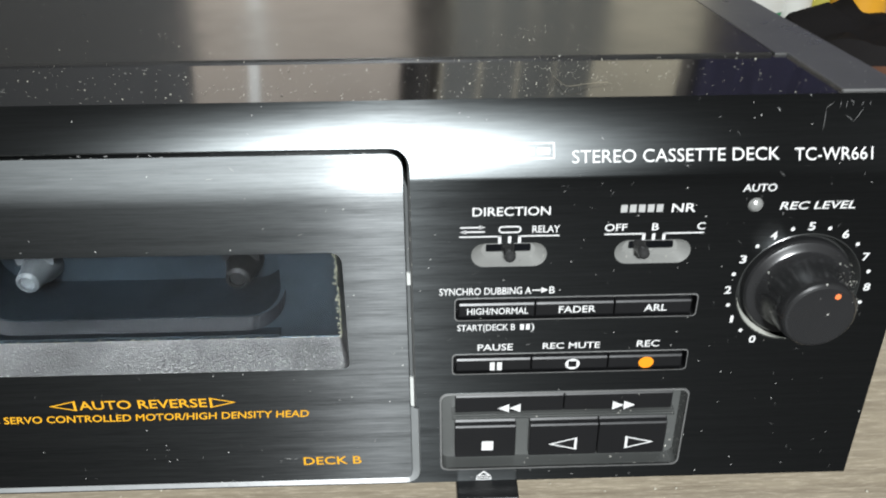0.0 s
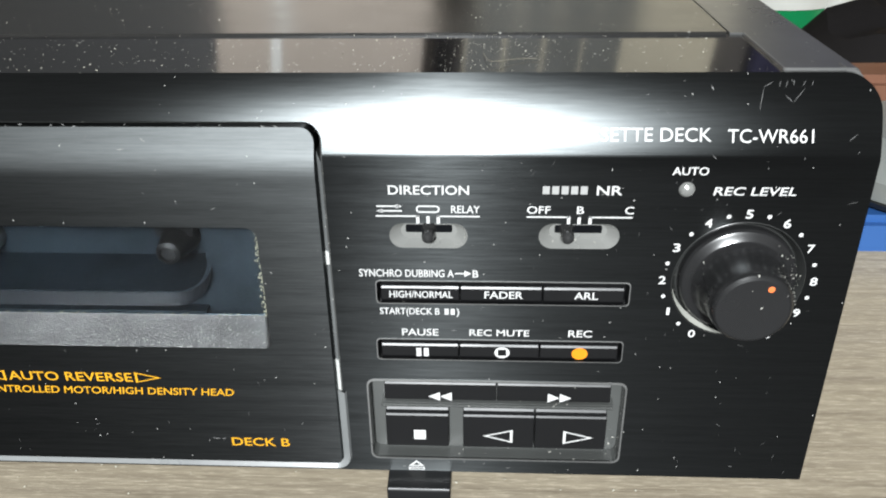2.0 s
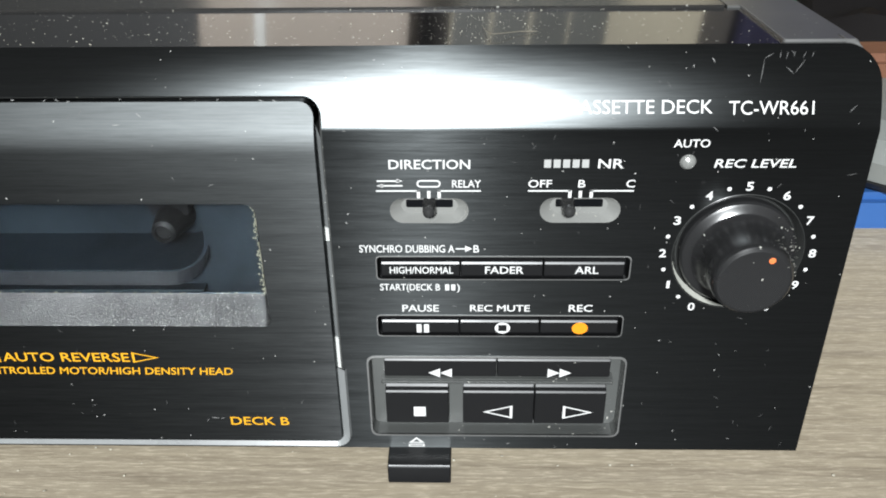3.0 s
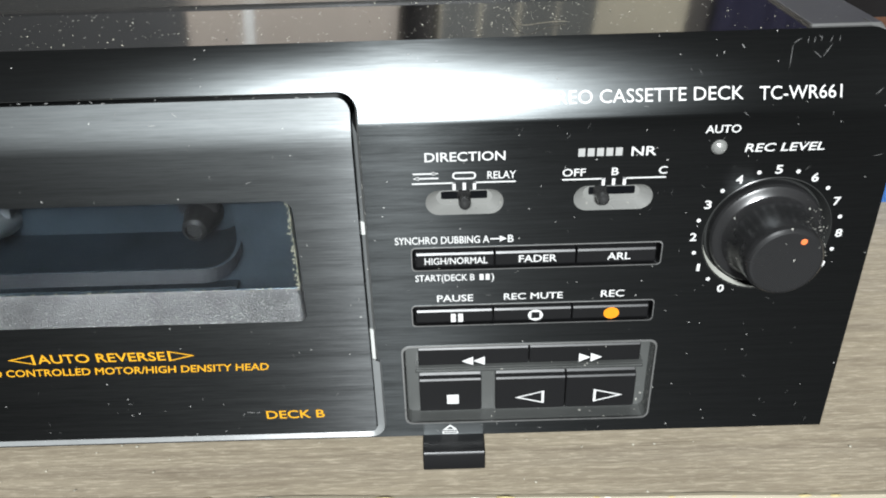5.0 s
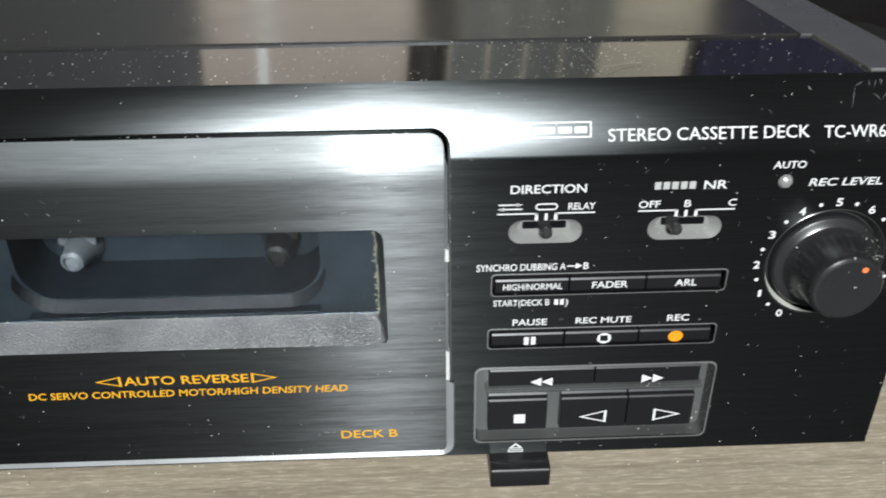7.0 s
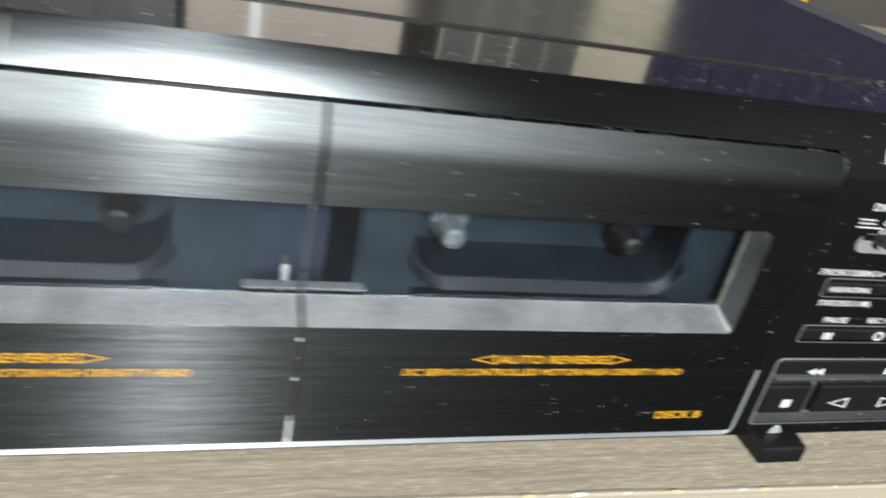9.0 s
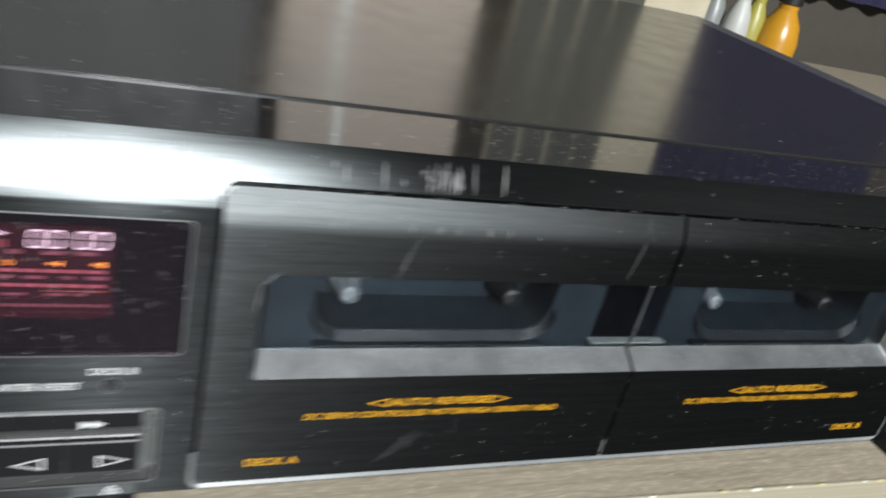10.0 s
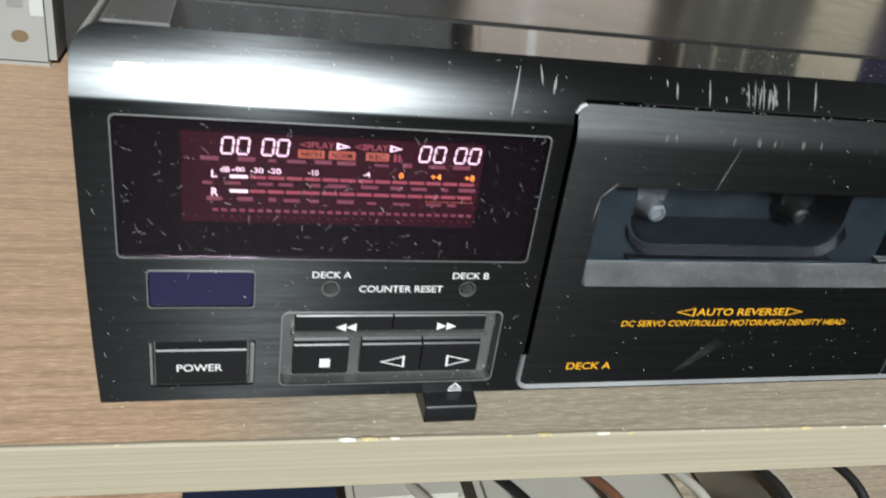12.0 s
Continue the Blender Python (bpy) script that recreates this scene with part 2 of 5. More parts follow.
def prism(bm, pts, y0, y1, soft=0.0, drop=0.0):
    """The outline pts as a block from y0 (front) back to y1; soft: width of the bevel round its front."""
    cx, cz = sum(p[0] for p in pts) / len(pts), sum(p[1] for p in pts) / len(pts)
    rings = [(1.0, y1), (1.0, y0 + soft)]
    if soft:
        rings.append((None, y0))
    loops = []
    for k, y in rings:
        if k is None:
            w, h = max(p[0] for p in pts) - cx, max(p[1] for p in pts) - cz
            loops.append([bm.verts.new(V(cx + (x - cx) * (1 - soft / w), y, cz + (z - cz) * (1 - soft / h))) for x, z in pts])
        else:
            loops.append([bm.verts.new(V(x, y, z)) for x, z in pts])
    for a, b in zip(loops, loops[1:]):
        for k in range(len(pts)):
            bm.faces.new((a[k], a[k - 1], b[k - 1], b[k]))
    bm.faces.new(loops[-1])
    bm.faces.new(loops[0][::-1])
    return bm


def block(x0, x1, y0, y1, z0, z1, r=0.4, soft=0.3):
    return prism(bmesh.new(), loop_rect(x0, x1, z0, z1, r, 3), y0, y1, soft)


def lathe(bm, cx, cz, profile, n=48, start=0):
    """A turned shape about the line through (cx, cz) along y; profile: radius, y."""
    rings = [[bm.verts.new(V(cx + r * math.cos(2 * math.pi * k / n), y, cz + r * math.sin(2 * math.pi * k / n))) for k in range(n)] for r, y in profile]
    for a, b in zip(rings, rings[1:]):
        for k in range(n):
            bm.faces.new((a[k], a[k - 1], b[k - 1], b[k]))
    bm.faces.new(rings[-1])
    return bm


def inside(x, z, pts):
    """Whether x, z lies in the outline pts."""
    odd = False
    for (x0, z0), (x1, z1) in zip(pts, pts[1:] + pts[:1]):
        if (z0 > z) != (z1 > z) and x < x0 + (z - z0) / (z1 - z0) * (x1 - x0):
            odd = not odd
    return odd


def sheet(bm, outer, holes, surface):
    """A sheet with holes; surface gives y from x, z."""
    flat_pts, edges = [], []
    for pts in [outer] + holes:
        first = len(flat_pts)
        flat_pts += [Vector(p) for p in pts]
        edges += [(first + k, first + (k + 1) % len(pts)) for k in range(len(pts))]
    co, _, faces, *_ = delaunay_2d_cdt(flat_pts, edges, [], 0, 1e-4)
    vs = [bm.verts.new(V(p[0], surface(p[0], p[1]), p[1])) for p in co]
    for f in faces:
        cx, cz = sum(co[k][0] for k in f) / len(f), sum(co[k][1] for k in f) / len(f)
        if inside(cx, cz, outer) and not any(inside(cx, cz, h) for h in holes):
            bm.faces.new([vs[k] for k in f])
    bmesh.ops.delete(bm, geom=[v for v in bm.verts if not v.link_faces], context="VERTS")
    return bm


def wall_of(bm, pts, y0, y1, close=False):
    """The inner wall of an opening with the outline pts."""
    a = [bm.verts.new(V(x, y0, z)) for x, z in pts]
    b = [bm.verts.new(V(x, y1, z)) for x, z in pts]
    for k in range(len(pts)):
        bm.faces.new((a[k], a[k - 1], b[k - 1], b[k]))
    if close:
        bm.faces.new(b)
    return bm


def ring(bm, pts, y, width, proud=0.25):
    """A thin raised rim along the outline pts."""
    cx, cz = sum(p[0] for p in pts) / len(pts), sum(p[1] for p in pts) / len(pts)
    w, h = max(p[0] for p in pts) - cx, max(p[1] for p in pts) - cz
    kx, kz = 1 + width / w, 1 + width / h
    big = [(cx + (x - cx) * kx, cz + (z - cz) * kz) for x, z in pts]
    loops = [[bm.verts.new(V(x, yy, z)) for x, z in src] for src, yy in ((pts, y + 0.3), (pts, y - proud), (big, y - proud * 0.6), (big, y + 0.3))]
    for a, b in zip(loops, loops[1:]):
        for k in range(len(pts)):
            bm.faces.new((a[k], a[k - 1], b[k - 1], b[k]))
    return bm


def flat(bm, pts, y):
    bm.faces.new([bm.verts.new(V(x, y(x, z) if callable(y) else y, z)) for x, z in pts])
    return bm


def bar(bm, x0, x1, z0, z1, y):
    return flat(bm, [(x0, z0), (x1, z0), (x1, z1), (x0, z1)], y)


FOLD, TOP, TOPY = 86.5, 100.0, 7.0


def face_y(x, z):
    s = max(0.0, z - FOLD)
    return 0.32 * s + (TOPY - 0.32 * (TOP - FOLD)) * (s / (TOP - FOLD)) ** 2


def lettering(body, x0, x1, z0, z1, parent, material, y=-0.06, slant=0.0, thick=0.012, name="lettering"):
    """A line of print that fills x0..x1 and stands from z0 to z1 on the surface y (a number, or a function of x and z)."""
    curve = bpy.data.curves.new(name, "FONT")
    curve.body, curve.shear, curve.offset, curve.resolution_u = body, slant, thick, 3
    ob = new(name, curve)
    bpy.context.view_layer.update()
    mesh = bpy.data.meshes.new_from_object(ob.evaluated_get(bpy.context.evaluated_depsgraph_get()))
    bpy.data.objects.remove(ob)
    bpy.data.curves.remove(curve)
    co = np.array([v.co[:] for v in mesh.vertices])
    low, high = co.min(0), co.max(0)
    tall = 0.70 if body.isascii() else high[1]
    for v in mesh.vertices:
        x = x0 + (v.co.x - low[0]) / (high[0] - low[0]) * (x1 - x0)
        z = z0 + v.co.y / tall * (z1 - z0)
        v.co = V(x, y(x, z) - 0.06 if callable(y) else y, z)
    mesh.materials.clear()
    mesh.materials.append(material)
    out = new(name, mesh)
    out.parent = parent
    out.matrix_parent_inverse = AT.get(parent, Matrix.Identity(4)).inverted()
    return out


# ---------------------------------------------------------------- the room
def slab(name, x0, x1, y0, y1, z0, z1, material, label, kind="structure"):
    bm = bmesh.new()
    bmesh.ops.create_cube(bm, size=1.0)
    for v in bm.verts:
        v.co = Vector((x0 + (v.co.x + 0.5) * (x1 - x0), y0 + (v.co.y + 0.5) * (y1 - y0), z0 + (v.co.z + 0.5) * (z1 - z0)))
    return tagged(part(name, bm, material), label, "", "", kind)


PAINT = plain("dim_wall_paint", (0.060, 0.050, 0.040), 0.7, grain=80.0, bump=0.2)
# Unseen side and front walls, coloured darker to cut fill light and pane reflections.
UNSEEN_DARK = plain("darkened_unseen_wall", (0.020, 0.018, 0.016), 0.7, grain=80.0, bump=0.2)
# Floor colour holds the shade: it is darkened as if little light reached it.
FLOORM = plain("shade_dark_floor", (0.012, 0.010, 0.009), 0.6, grain=60.0)
# Unseen ceiling, its colour lowered to weaken what the deck reflects.
CEIL = plain("darkened_ceiling", (0.05, 0.047, 0.044), 0.8)
slab("floor", -1.9, 2.3, -4.3, 0.92, -0.80, -0.75, FLOORM, "floor under the shelf, darkened for lack of light")
slab("ceiling", -1.9, 2.3, -4.3, 0.92, 2.35, 2.40, CEIL, "unseen ceiling, darkened to dim its reflections")
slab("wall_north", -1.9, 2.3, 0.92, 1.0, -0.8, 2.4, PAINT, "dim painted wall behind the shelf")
slab("wall_south", -1.9, 2.3, -4.4, -4.3, -0.8, 2.4, UNSEEN_DARK, "unseen wall, darkened to cut stray reflections")
slab("wall_west", -2.0, -1.9, -4.4, 1.0, -0.8, 2.4, UNSEEN_DARK, "unseen wall, darkened to cut stray reflections")
slab("wall_east", 2.3, 2.4, -4.4, 1.0, -0.8, 2.4, UNSEEN_DARK, "unseen wall, darkened to cut stray reflections")


# ---------------------------------------------------------------- the shelf board
shelf = thing("shelf_board", (0.2, 0.3, -0.018), "grey-brown wood laminate shelf board with a pale worn edge", "shelf")
TURN = Matrix.Translation((0, 0.0153, 0)) @ Matrix.Rotation(-0.0262, 4, "Z")
bm = bmesh.new()
bmesh.ops.create_cube(bm, size=1.0)
for v in bm.verts:
    v.co = TURN @ Vector((-0.75 + (v.co.x + 0.5) * 2.0, 0.0006 + (v.co.y + 0.5) * 0.868, -0.018 + (v.co.z + 0.5) * 0.018))
part("board", bm, LAMINATE, shelf)
bm = bmesh.new()
n = 160
rows_ = []
for k in range(n + 1):
    x = -0.75 + 2.0 * k / n
    w = noise.noise((x * 40, 0, 3)) * 0.00035
    rows_.append([bm.verts.new(TURN @ Vector((x, y, z))) for y, z in ((0.0008, 0.00015 + w), (-0.0002, 0.0002 + w), (-0.0008, -0.0004), (-0.0008, -0.0172), (-0.0002, -0.0180), (0.0008, -0.0181))])
for a, b in zip(rows_, rows_[1:]):
    for k in range(5):
        bm.faces.new((a[k], a[k + 1], b[k + 1], b[k]))
part("edge_band", bm, EDGE, shelf, "pale ribbed edge strip with chipped top")
GLUE = plain("yellowed_glue", (0.56, 0.47, 0.25), 0.4)
CHIPW = plain("bare_chip", (0.72, 0.69, 0.58), 0.6)
for k in range(34):
    x = (0.0616, 0.068, 0.1214, 0.140, 0.211, 0.33, 0.30, 0.285, 0.36)[k] if k < 9 else random.uniform(-0.05, 0.45)
    big = random.uniform(0.8, 1.25) if k < 9 else random.uniform(0.25, 0.7)
    bm = bmesh.new()
    bmesh.ops.create_icosphere(bm, subdivisions=1, radius=0.001)
    for v in bm.verts:
        j = 1 + 0.45 * noise.noise(v.co * 900 + Vector((k * 3.1, 0, 0)))
        v.co = TURN @ (Vector((v.co.x * 2.6 * big, v.co.y * 0.7 * big, v.co.z * 0.55 * big)) * j + Vector((x, -0.0003, 0.0001)))
    part("glue_crumb", bm, GLUE if k % 3 else CHIPW, shelf)
bm = bmesh.new()
for k in range(70):
    x, y = random.uniform(-0.05, 0.50), random.uniform(0.0, 0.02)
    s = random.uniform(0.00012, 0.0004)
    c = TURN @ Vector((x, y, 0.0002))
    vs = [bm.verts.new(c + Vector((s * math.cos(a), s * math.sin(a), random.uniform(0, s * 0.6)))) for a in (0, 1.3, 2.4, 3.6, 5.0)]
    bm.faces.new(vs)
tagged(part("dust_crumbs", bm, CHIPW), "pale crumbs of dust scattered on the shelf", "dust", "", "stuff")

# ---------------------------------------------------------------- the deck
deck = thing("cassette_deck", (0.215, 0.145, 0.0), "dusty black double cassette deck with brushed front standing on the shelf", "cassette deck")

DOOR_X0, DOOR_X1, DOOR_Z0, DOOR_Z1, SPLIT = 103.2, 331.8, 13.4, 92.4, 217.4
KEYS_A, KEYS_B = 41.2, 337.2
ROW1 = loop_rect(340.2, 389.0, 56.0, 61.0, 0.8)
ROW2 = loop_rect(339.7, 388.8, 42.5, 47.4, 0.8)
BOX = lambda x: loop_rect(x, x + (54.0 if x < 200 else 53.2), 16.0, 37.0, 1.6)
SWITCHES = ((350.6, 70.9, 14.7, 350.6), (378.6, 71.0, 14.9, 376.4))
SLOT = lambda cx, cz, w: loop_rect(cx - w / 2, cx + w / 2, cz - 2.6, cz + 2.6, 2.55, 6)
SCREEN = loop_rect(5.8, 98.6, 51.6, 83.8, 1.2)
IRWIN = loop_rect(11.6, 34.4, 38.8, 48.2, 0.8)
POWER = loop_rect(11.4, 34.8, 16.6, 29.4, 0.8)
COUNTERS = (51.8, 85.0)
DIAL = (409.0, 61.9)


def end_left(z):
    return -1.35 * (1 - math.exp(-max(0.0, z - 12) / 22))


def end_right(z):
    return 430.0 - 0.4 * (max(0.0, z - 12) / 75) ** 1.3


def circle(cx, cz, r, n=32):
    return [(cx + r * math.cos(2 * math.pi * k / n), cz + r * math.sin(2 * math.pi * k / n)) for k in range(n)]


holes = [ROW1, ROW2, BOX(KEYS_A), BOX(KEYS_B), SCREEN, IRWIN, POWER, circle(*DIAL, 12.4)]
holes += [SLOT(cx, cz, w) for cx, cz, w, _ in SWITCHES] + [circle(x, 43.7, 2.0, 20) for x in COUNTERS] + [circle(397.2, 80.6, 1.55, 20)]
bm = bmesh.new()
rise = [FOLD - (FOLD - 12) * k / 12 for k in range(12)]
left = [(0, 12), (DOOR_X0, 12), (DOOR_X0, FOLD)] + [(end_left(z), z) for z in rise]
right = [(DOOR_X1, 12), (430, 12)] + [(end_right(z), z) for z in rise[::-1]] + [(DOOR_X1, FOLD)]
flush = lambda x, z: 0.0
sheet(bm, left, [h for h in holes if h[0][0] < DOOR_X0], flush)
sheet(bm, right, [h for h in holes if h[0][0] > DOOR_X1], flush)
sheet(bm, [(DOOR_X0, 12), (DOOR_X1, 12), (DOOR_X1, DOOR_Z0 + 3), (DOOR_X1 - 0.9, DOOR_Z0 + 0.9), (DOOR_X1 - 3, DOOR_Z0), (DOOR_X0 + 3, DOOR_Z0), (DOOR_X0 + 0.9, DOOR_Z0 + 0.9), (DOOR_X0, DOOR_Z0 + 3)], [], flush)
arc = lambda cx, cz, r, a0, a1, n=6: [(cx + r * math.cos(radians(a0 + (a1 - a0) * k / n)), cz + r * math.sin(radians(a0 + (a1 - a0) * k / n))) for k in range(n + 1)]
def rounded(z, centre, r):
    """How far a corner of radius r draws in at height z."""
    return 0.0 if z <= centre else r - math.sqrt(max(0.0, r * r - (z - centre) ** 2))


levels = sorted({FOLD, DOOR_Z1, TOP} | {FOLD + 0.75 * k for k in range(18)} | {DOOR_Z1 - 0.06, DOOR_Z1 - 0.3, TOP - 0.1, TOP - 0.35})
for z0, z1 in zip(levels, levels[1:]):
    spans = [[end_left(z) + rounded(z, 94.0, 6.0), end_right(z) - rounded(z, 94.0, 6.0)] for z in (z0, z1)]
    if z1 <= DOOR_Z1:
        cuts = [[DOOR_X0 + rounded(z, DOOR_Z1 - 3.5, 3.5), DOOR_X1 - rounded(z, DOOR_Z1 - 3.5, 3.5)] for z in (z0, z1)]
        pieces = [((s[0], c[0]), (s[1], c[1])) for s, c in ((([spans[0][0], spans[1][0]]), [cuts[0][0], cuts[1][0]]), ([cuts[0][1], cuts[1][1]], [spans[0][1], spans[1][1]]))]
    else:
        pieces = [(tuple(spans[0]), tuple(spans[1]))]
    for (a0, a1), (b0, b1) in pieces:
        bm.faces.new([bm.verts.new(V(x, face_y(x, z), z)) for x, z in ((a0, z0), (a1, z0), (b1, z1), (b0, z1))])
bmesh.ops.remove_doubles(bm, verts=bm.verts, dist=1e-6)
part("front_panel", bm, BRUSHED, deck, "brushed black metal front with a sloped top strip")

# the moulding behind the front: its ends, the underside, the glossy ledge on top and the frame round the doors
outline = [(0, 12), (430, 12)] + [(end_right(z), z) for z in rise[::-1]] + [(x + end_right(z) - 430.0, z) for x, z in arc(424.0, 94.0, 6.0, 0, 90)]
outline += [(x + end_left(z), z) for x, z in arc(6.0, 94.0, 6.0, 90, 180)] + [(end_left(z), z) for z in rise]
bm = bmesh.new()
a = [bm.verts.new(V(x, face_y(x, z) + 0.02, z)) for x, z in outline]
b = [bm.verts.new(V(x, 34.5, z)) for x, z in outline]
for k in range(len(outline)):
    bm.faces.new((a[k], a[k - 1], b[k - 1], b[k]))
part("panel_moulding", bm, LIP, deck, "glossy dusty black ledge")
recess = loop_rect(DOOR_X0, DOOR_X1, DOOR_Z0, DOOR_Z1, 3.2, 6)
bm = bmesh.new()
a = [bm.verts.new(V(x, face_y(x, z), z)) for x, z in recess]
b = [bm.verts.new(V(x, 26.0, z)) for x, z in recess]
for k in range(len(recess)):
    bm.faces.new((a[k], a[k - 1], b[k - 1], b[k]))
part("door_recess", bm, plain("dusty_gap_plastic", (0.05, 0.052, 0.05), 0.25, spread=0.5, specks=0.10), deck)
# the bare, worn rim that shows round the lower corners of the recess
bm = bmesh.new()
def rim(pts, w):
    for p, q in zip(pts, pts[1:]):
        d = Vector((q[0] - p[0], q[1] - p[1])).normalized()
        nx, nz = -d.y * w, d.x * w
        a, b, c = (-0.45, 0.0), (-0.25, -0.75), (1.0, 0.5)
        for (f, yf), (g, yg) in ((a, b), (b, c)):
            vs = [V(p[0] + nx * f, yf, p[1] + nz * f), V(q[0] + nx * f, yf, q[1] + nz * f), V(q[0] + nx * g, yg, q[1] + nz * g), V(p[0] + nx * g, yg, p[1] + nz * g)]
            bm.faces.new([bm.verts.new(v) for v in vs])
rim([(DOOR_X0 + 0.1, 24)] + arc(DOOR_X0 + 2.6, DOOR_Z0 + 2.6, 2.6, 180, 270) + arc(DOOR_X1 - 2.6, DOOR_Z0 + 2.6, 2.6, 270, 360) + [(DOOR_X1, 34)], 1.5)
bmesh.ops.remove_doubles(bm, verts=bm.verts, dist=1e-6)
part("recess_rim", bm, plain("worn_pale_rim", (0.20, 0.207, 0.207), 0.3, spread=0.6), deck, "worn grey rim below the doors")
bm = bmesh.new()
edge = [(DOOR_X1 - 0.02, 34), (DOOR_X1 - 0.02, 60), (DOOR_X1 - 0.02, 84)] + arc(DOOR_X1 - 3.2, DOOR_Z1 - 3.2, 3.18, 0, 90) + [(300, DOOR_Z1 - 0.02), (210, DOOR_Z1 - 0.02), (120, DOOR_Z1 - 0.02)]
for p, q in zip(edge, edge[1:]):
    d = Vector((q[0] - p[0], q[1] - p[1])).normalized() * 0.42
    vs = [(p[0], face_y(*p) - 0.05, p[1]), (q[0], face_y(*q) - 0.05, q[1]), (q[0] - d.y, face_y(*q) + 0.5, q[1] + d.x), (p[0] - d.y, face_y(*p) + 0.5, p[1] + d.x)]
    bm.faces.new([bm.verts.new(V(*v)) for v in vs])
bmesh.ops.remove_doubles(bm, verts=bm.verts, dist=1e-6)
part("recess_edge", bm, plain("worn_grey_edge", (0.09, 0.092, 0.09), 0.3, spread=0.6, specks=0.08), deck, "worn grey edge beside the doors")
bm = bmesh.new()
prism(bm, [(DOOR_X1 - 1.28, 16.5), (DOOR_X1 - 0.55, 16.5), (DOOR_X1 - 0.55, 85.0), (DOOR_X1 - 1.28, 87.5)], 1.2, 6.0)
part("door_edge_strip", bm, plain("dull_grey_strip", (0.10, 0.105, 0.105), 0.35, spread=0.6, specks=0.06), deck, "dull grey strip in the gap beside the door")
bm = bmesh.new()
prism(bm, [(SPLIT - 0.48, 21.0), (SPLIT + 0.48, 21.0), (SPLIT + 0.48, 44.0), (SPLIT - 0.48, 44.0)], 0.6, 4.0)
part("split_strip", bm, plain("brown_dusty_strip", (0.045, 0.042, 0.036), 0.4, spread=0.6, specks=0.10), deck, "dusty strip in the gap between the doors")
BARE = plain("bare_bright_patch", (0.50, 0.51, 0.49), 0.4, spread=0.4, bump=0.3)
for z0, z1 in ((26.6, 41.5), (16.2, 24.2), (64, 67)):
    bm = bmesh.new()
    prism(bm, [(DOOR_X1 - 1.22, z0), (DOOR_X1 - 0.4, z0), (DOOR_X1 - 0.4, z1 - 0.4), (DOOR_X1 - 1.22, z1)], 0.9, 4.0)
    part("bare_patch", bm, BARE, deck, "bare bright patch in the gap beside the door")

for z0, z1, y0 in ((15.6, 20.4, -0.6), (30.6, 31.4, 0.3), (40.8, 41.6, 0.3)):
    bm = bmesh.new()
    prism(bm, [(SPLIT - 0.46, z0), (SPLIT + 0.46, z0), (SPLIT + 0.46, z1), (SPLIT - 0.46, z1 - 0.2)], y0, 4.0)
    part("bare_patch", bm, BARE, deck, "bare bright patch in the gap between the doors")
bm = bmesh.new()
prism(bm, [(103.4, 89.5), (103.7, 89.4), (104.7, 90.8), (105.8, 91.5), (105.6, 91.9), (104.2, 91.3)], 0.9, 1.6, 0.05)
part("bare_patch", bm, BARE, deck, "bare chip at the door's upper corner")

# steel cover
bm = bmesh.new()
prism(bm, [(20.0, 99.0), (410.0, 99.0), (410.0, 100.6), (20.0, 100.6)], 34.0, 288.0)
part("cover_top", bm, COVER, deck, "dark painted steel top")
for s, e in ((lambda x: x, -1), (lambda x: 430.0 - x, 1)):
    bm = bmesh.new()
    prism(bm, [(s(x), z) for x, z in ((3.4, 99.6), (16.6, 99.6), (16.6, 100.4), (4.2, 100.4))], 8.2, 34.0)
    prism(bm, [(s(x), z) for x, z in ((3.4, 99.6), (19.4, 99.6), (19.4, 100.4), (4.2, 100.4))], 34.0, 288.0)
    part("cover_flange", bm, FLAP, deck, "scuffed grey steel side strip")
    bm = bmesh.new()
    prism(bm, [(s(x), z) for x, z in ((4.5, 100.0), (16.75, 100.0), (16.75, 100.46), (4.5, 100.46))], 7.95, 8.35)
    part("flange_front_edge", bm, RIM, deck, "bare bright front edge of the side strip")
    bm = bmesh.new()
    prism(bm, [(s(x), z) for x, z in ((16.55, 100.0), (16.85, 100.0), (16.85, 100.46), (16.55, 100.46))], 8.35, 34.0)
    part("flange_inner_edge", bm, RIM, deck, "bare bright inner edge of the side strip")
    bm = bmesh.new()
    prism(bm, [(s(x), z) for x, z in ((2.0, 14), (2.6, 14), (2.6, 97), (4.2, 99.6), (3.4, 99.9), (2.0, 97.4))], 30.0, 288.0)
    part("cover_side", bm, COVER, deck)
    bm = bmesh.new()
    prism(bm, [(s(x), z) for x, z in ((2.2, 97.6), (2.8, 98.9), (4.0, 100.0), (6.4, 100.55), (6.4, 99.6), (3.6, 97.4))], 7.9, 11.0, 0.2)
    part("flange_end", bm, RIM, deck, "bare bent metal corner")
bm = block(3, 427, 280, 288, 12, 99)
part("back_plate", bm, BODY, deck)
bm = block(3, 427, 27.0, 286, 11.6, 13.0)
part("base_plate", bm, BODY, deck)
for x in (40, 390):
    for y in (80, 250):
        bm = bmesh.new()
        n_ = 24
        ring0 = [bm.verts.new(V(x + 14 * math.cos(k * math.tau / n_), y + 14 * math.sin(k * math.tau / n_), -15)) for k in range(n_)]
        ring1 = [bm.verts.new(V(x + 16 * math.cos(k * math.tau / n_), y + 16 * math.sin(k * math.tau / n_), 11.7)) for k in range(n_)]
        for k in range(n_):
            bm.faces.new((ring0[k - 1], ring0[k], ring1[k], ring1[k - 1]))
        bm.faces.new(ring0[::-1]), bm.faces.new(ring1)
        part("foot", bm, BODY, deck, "round black foot")


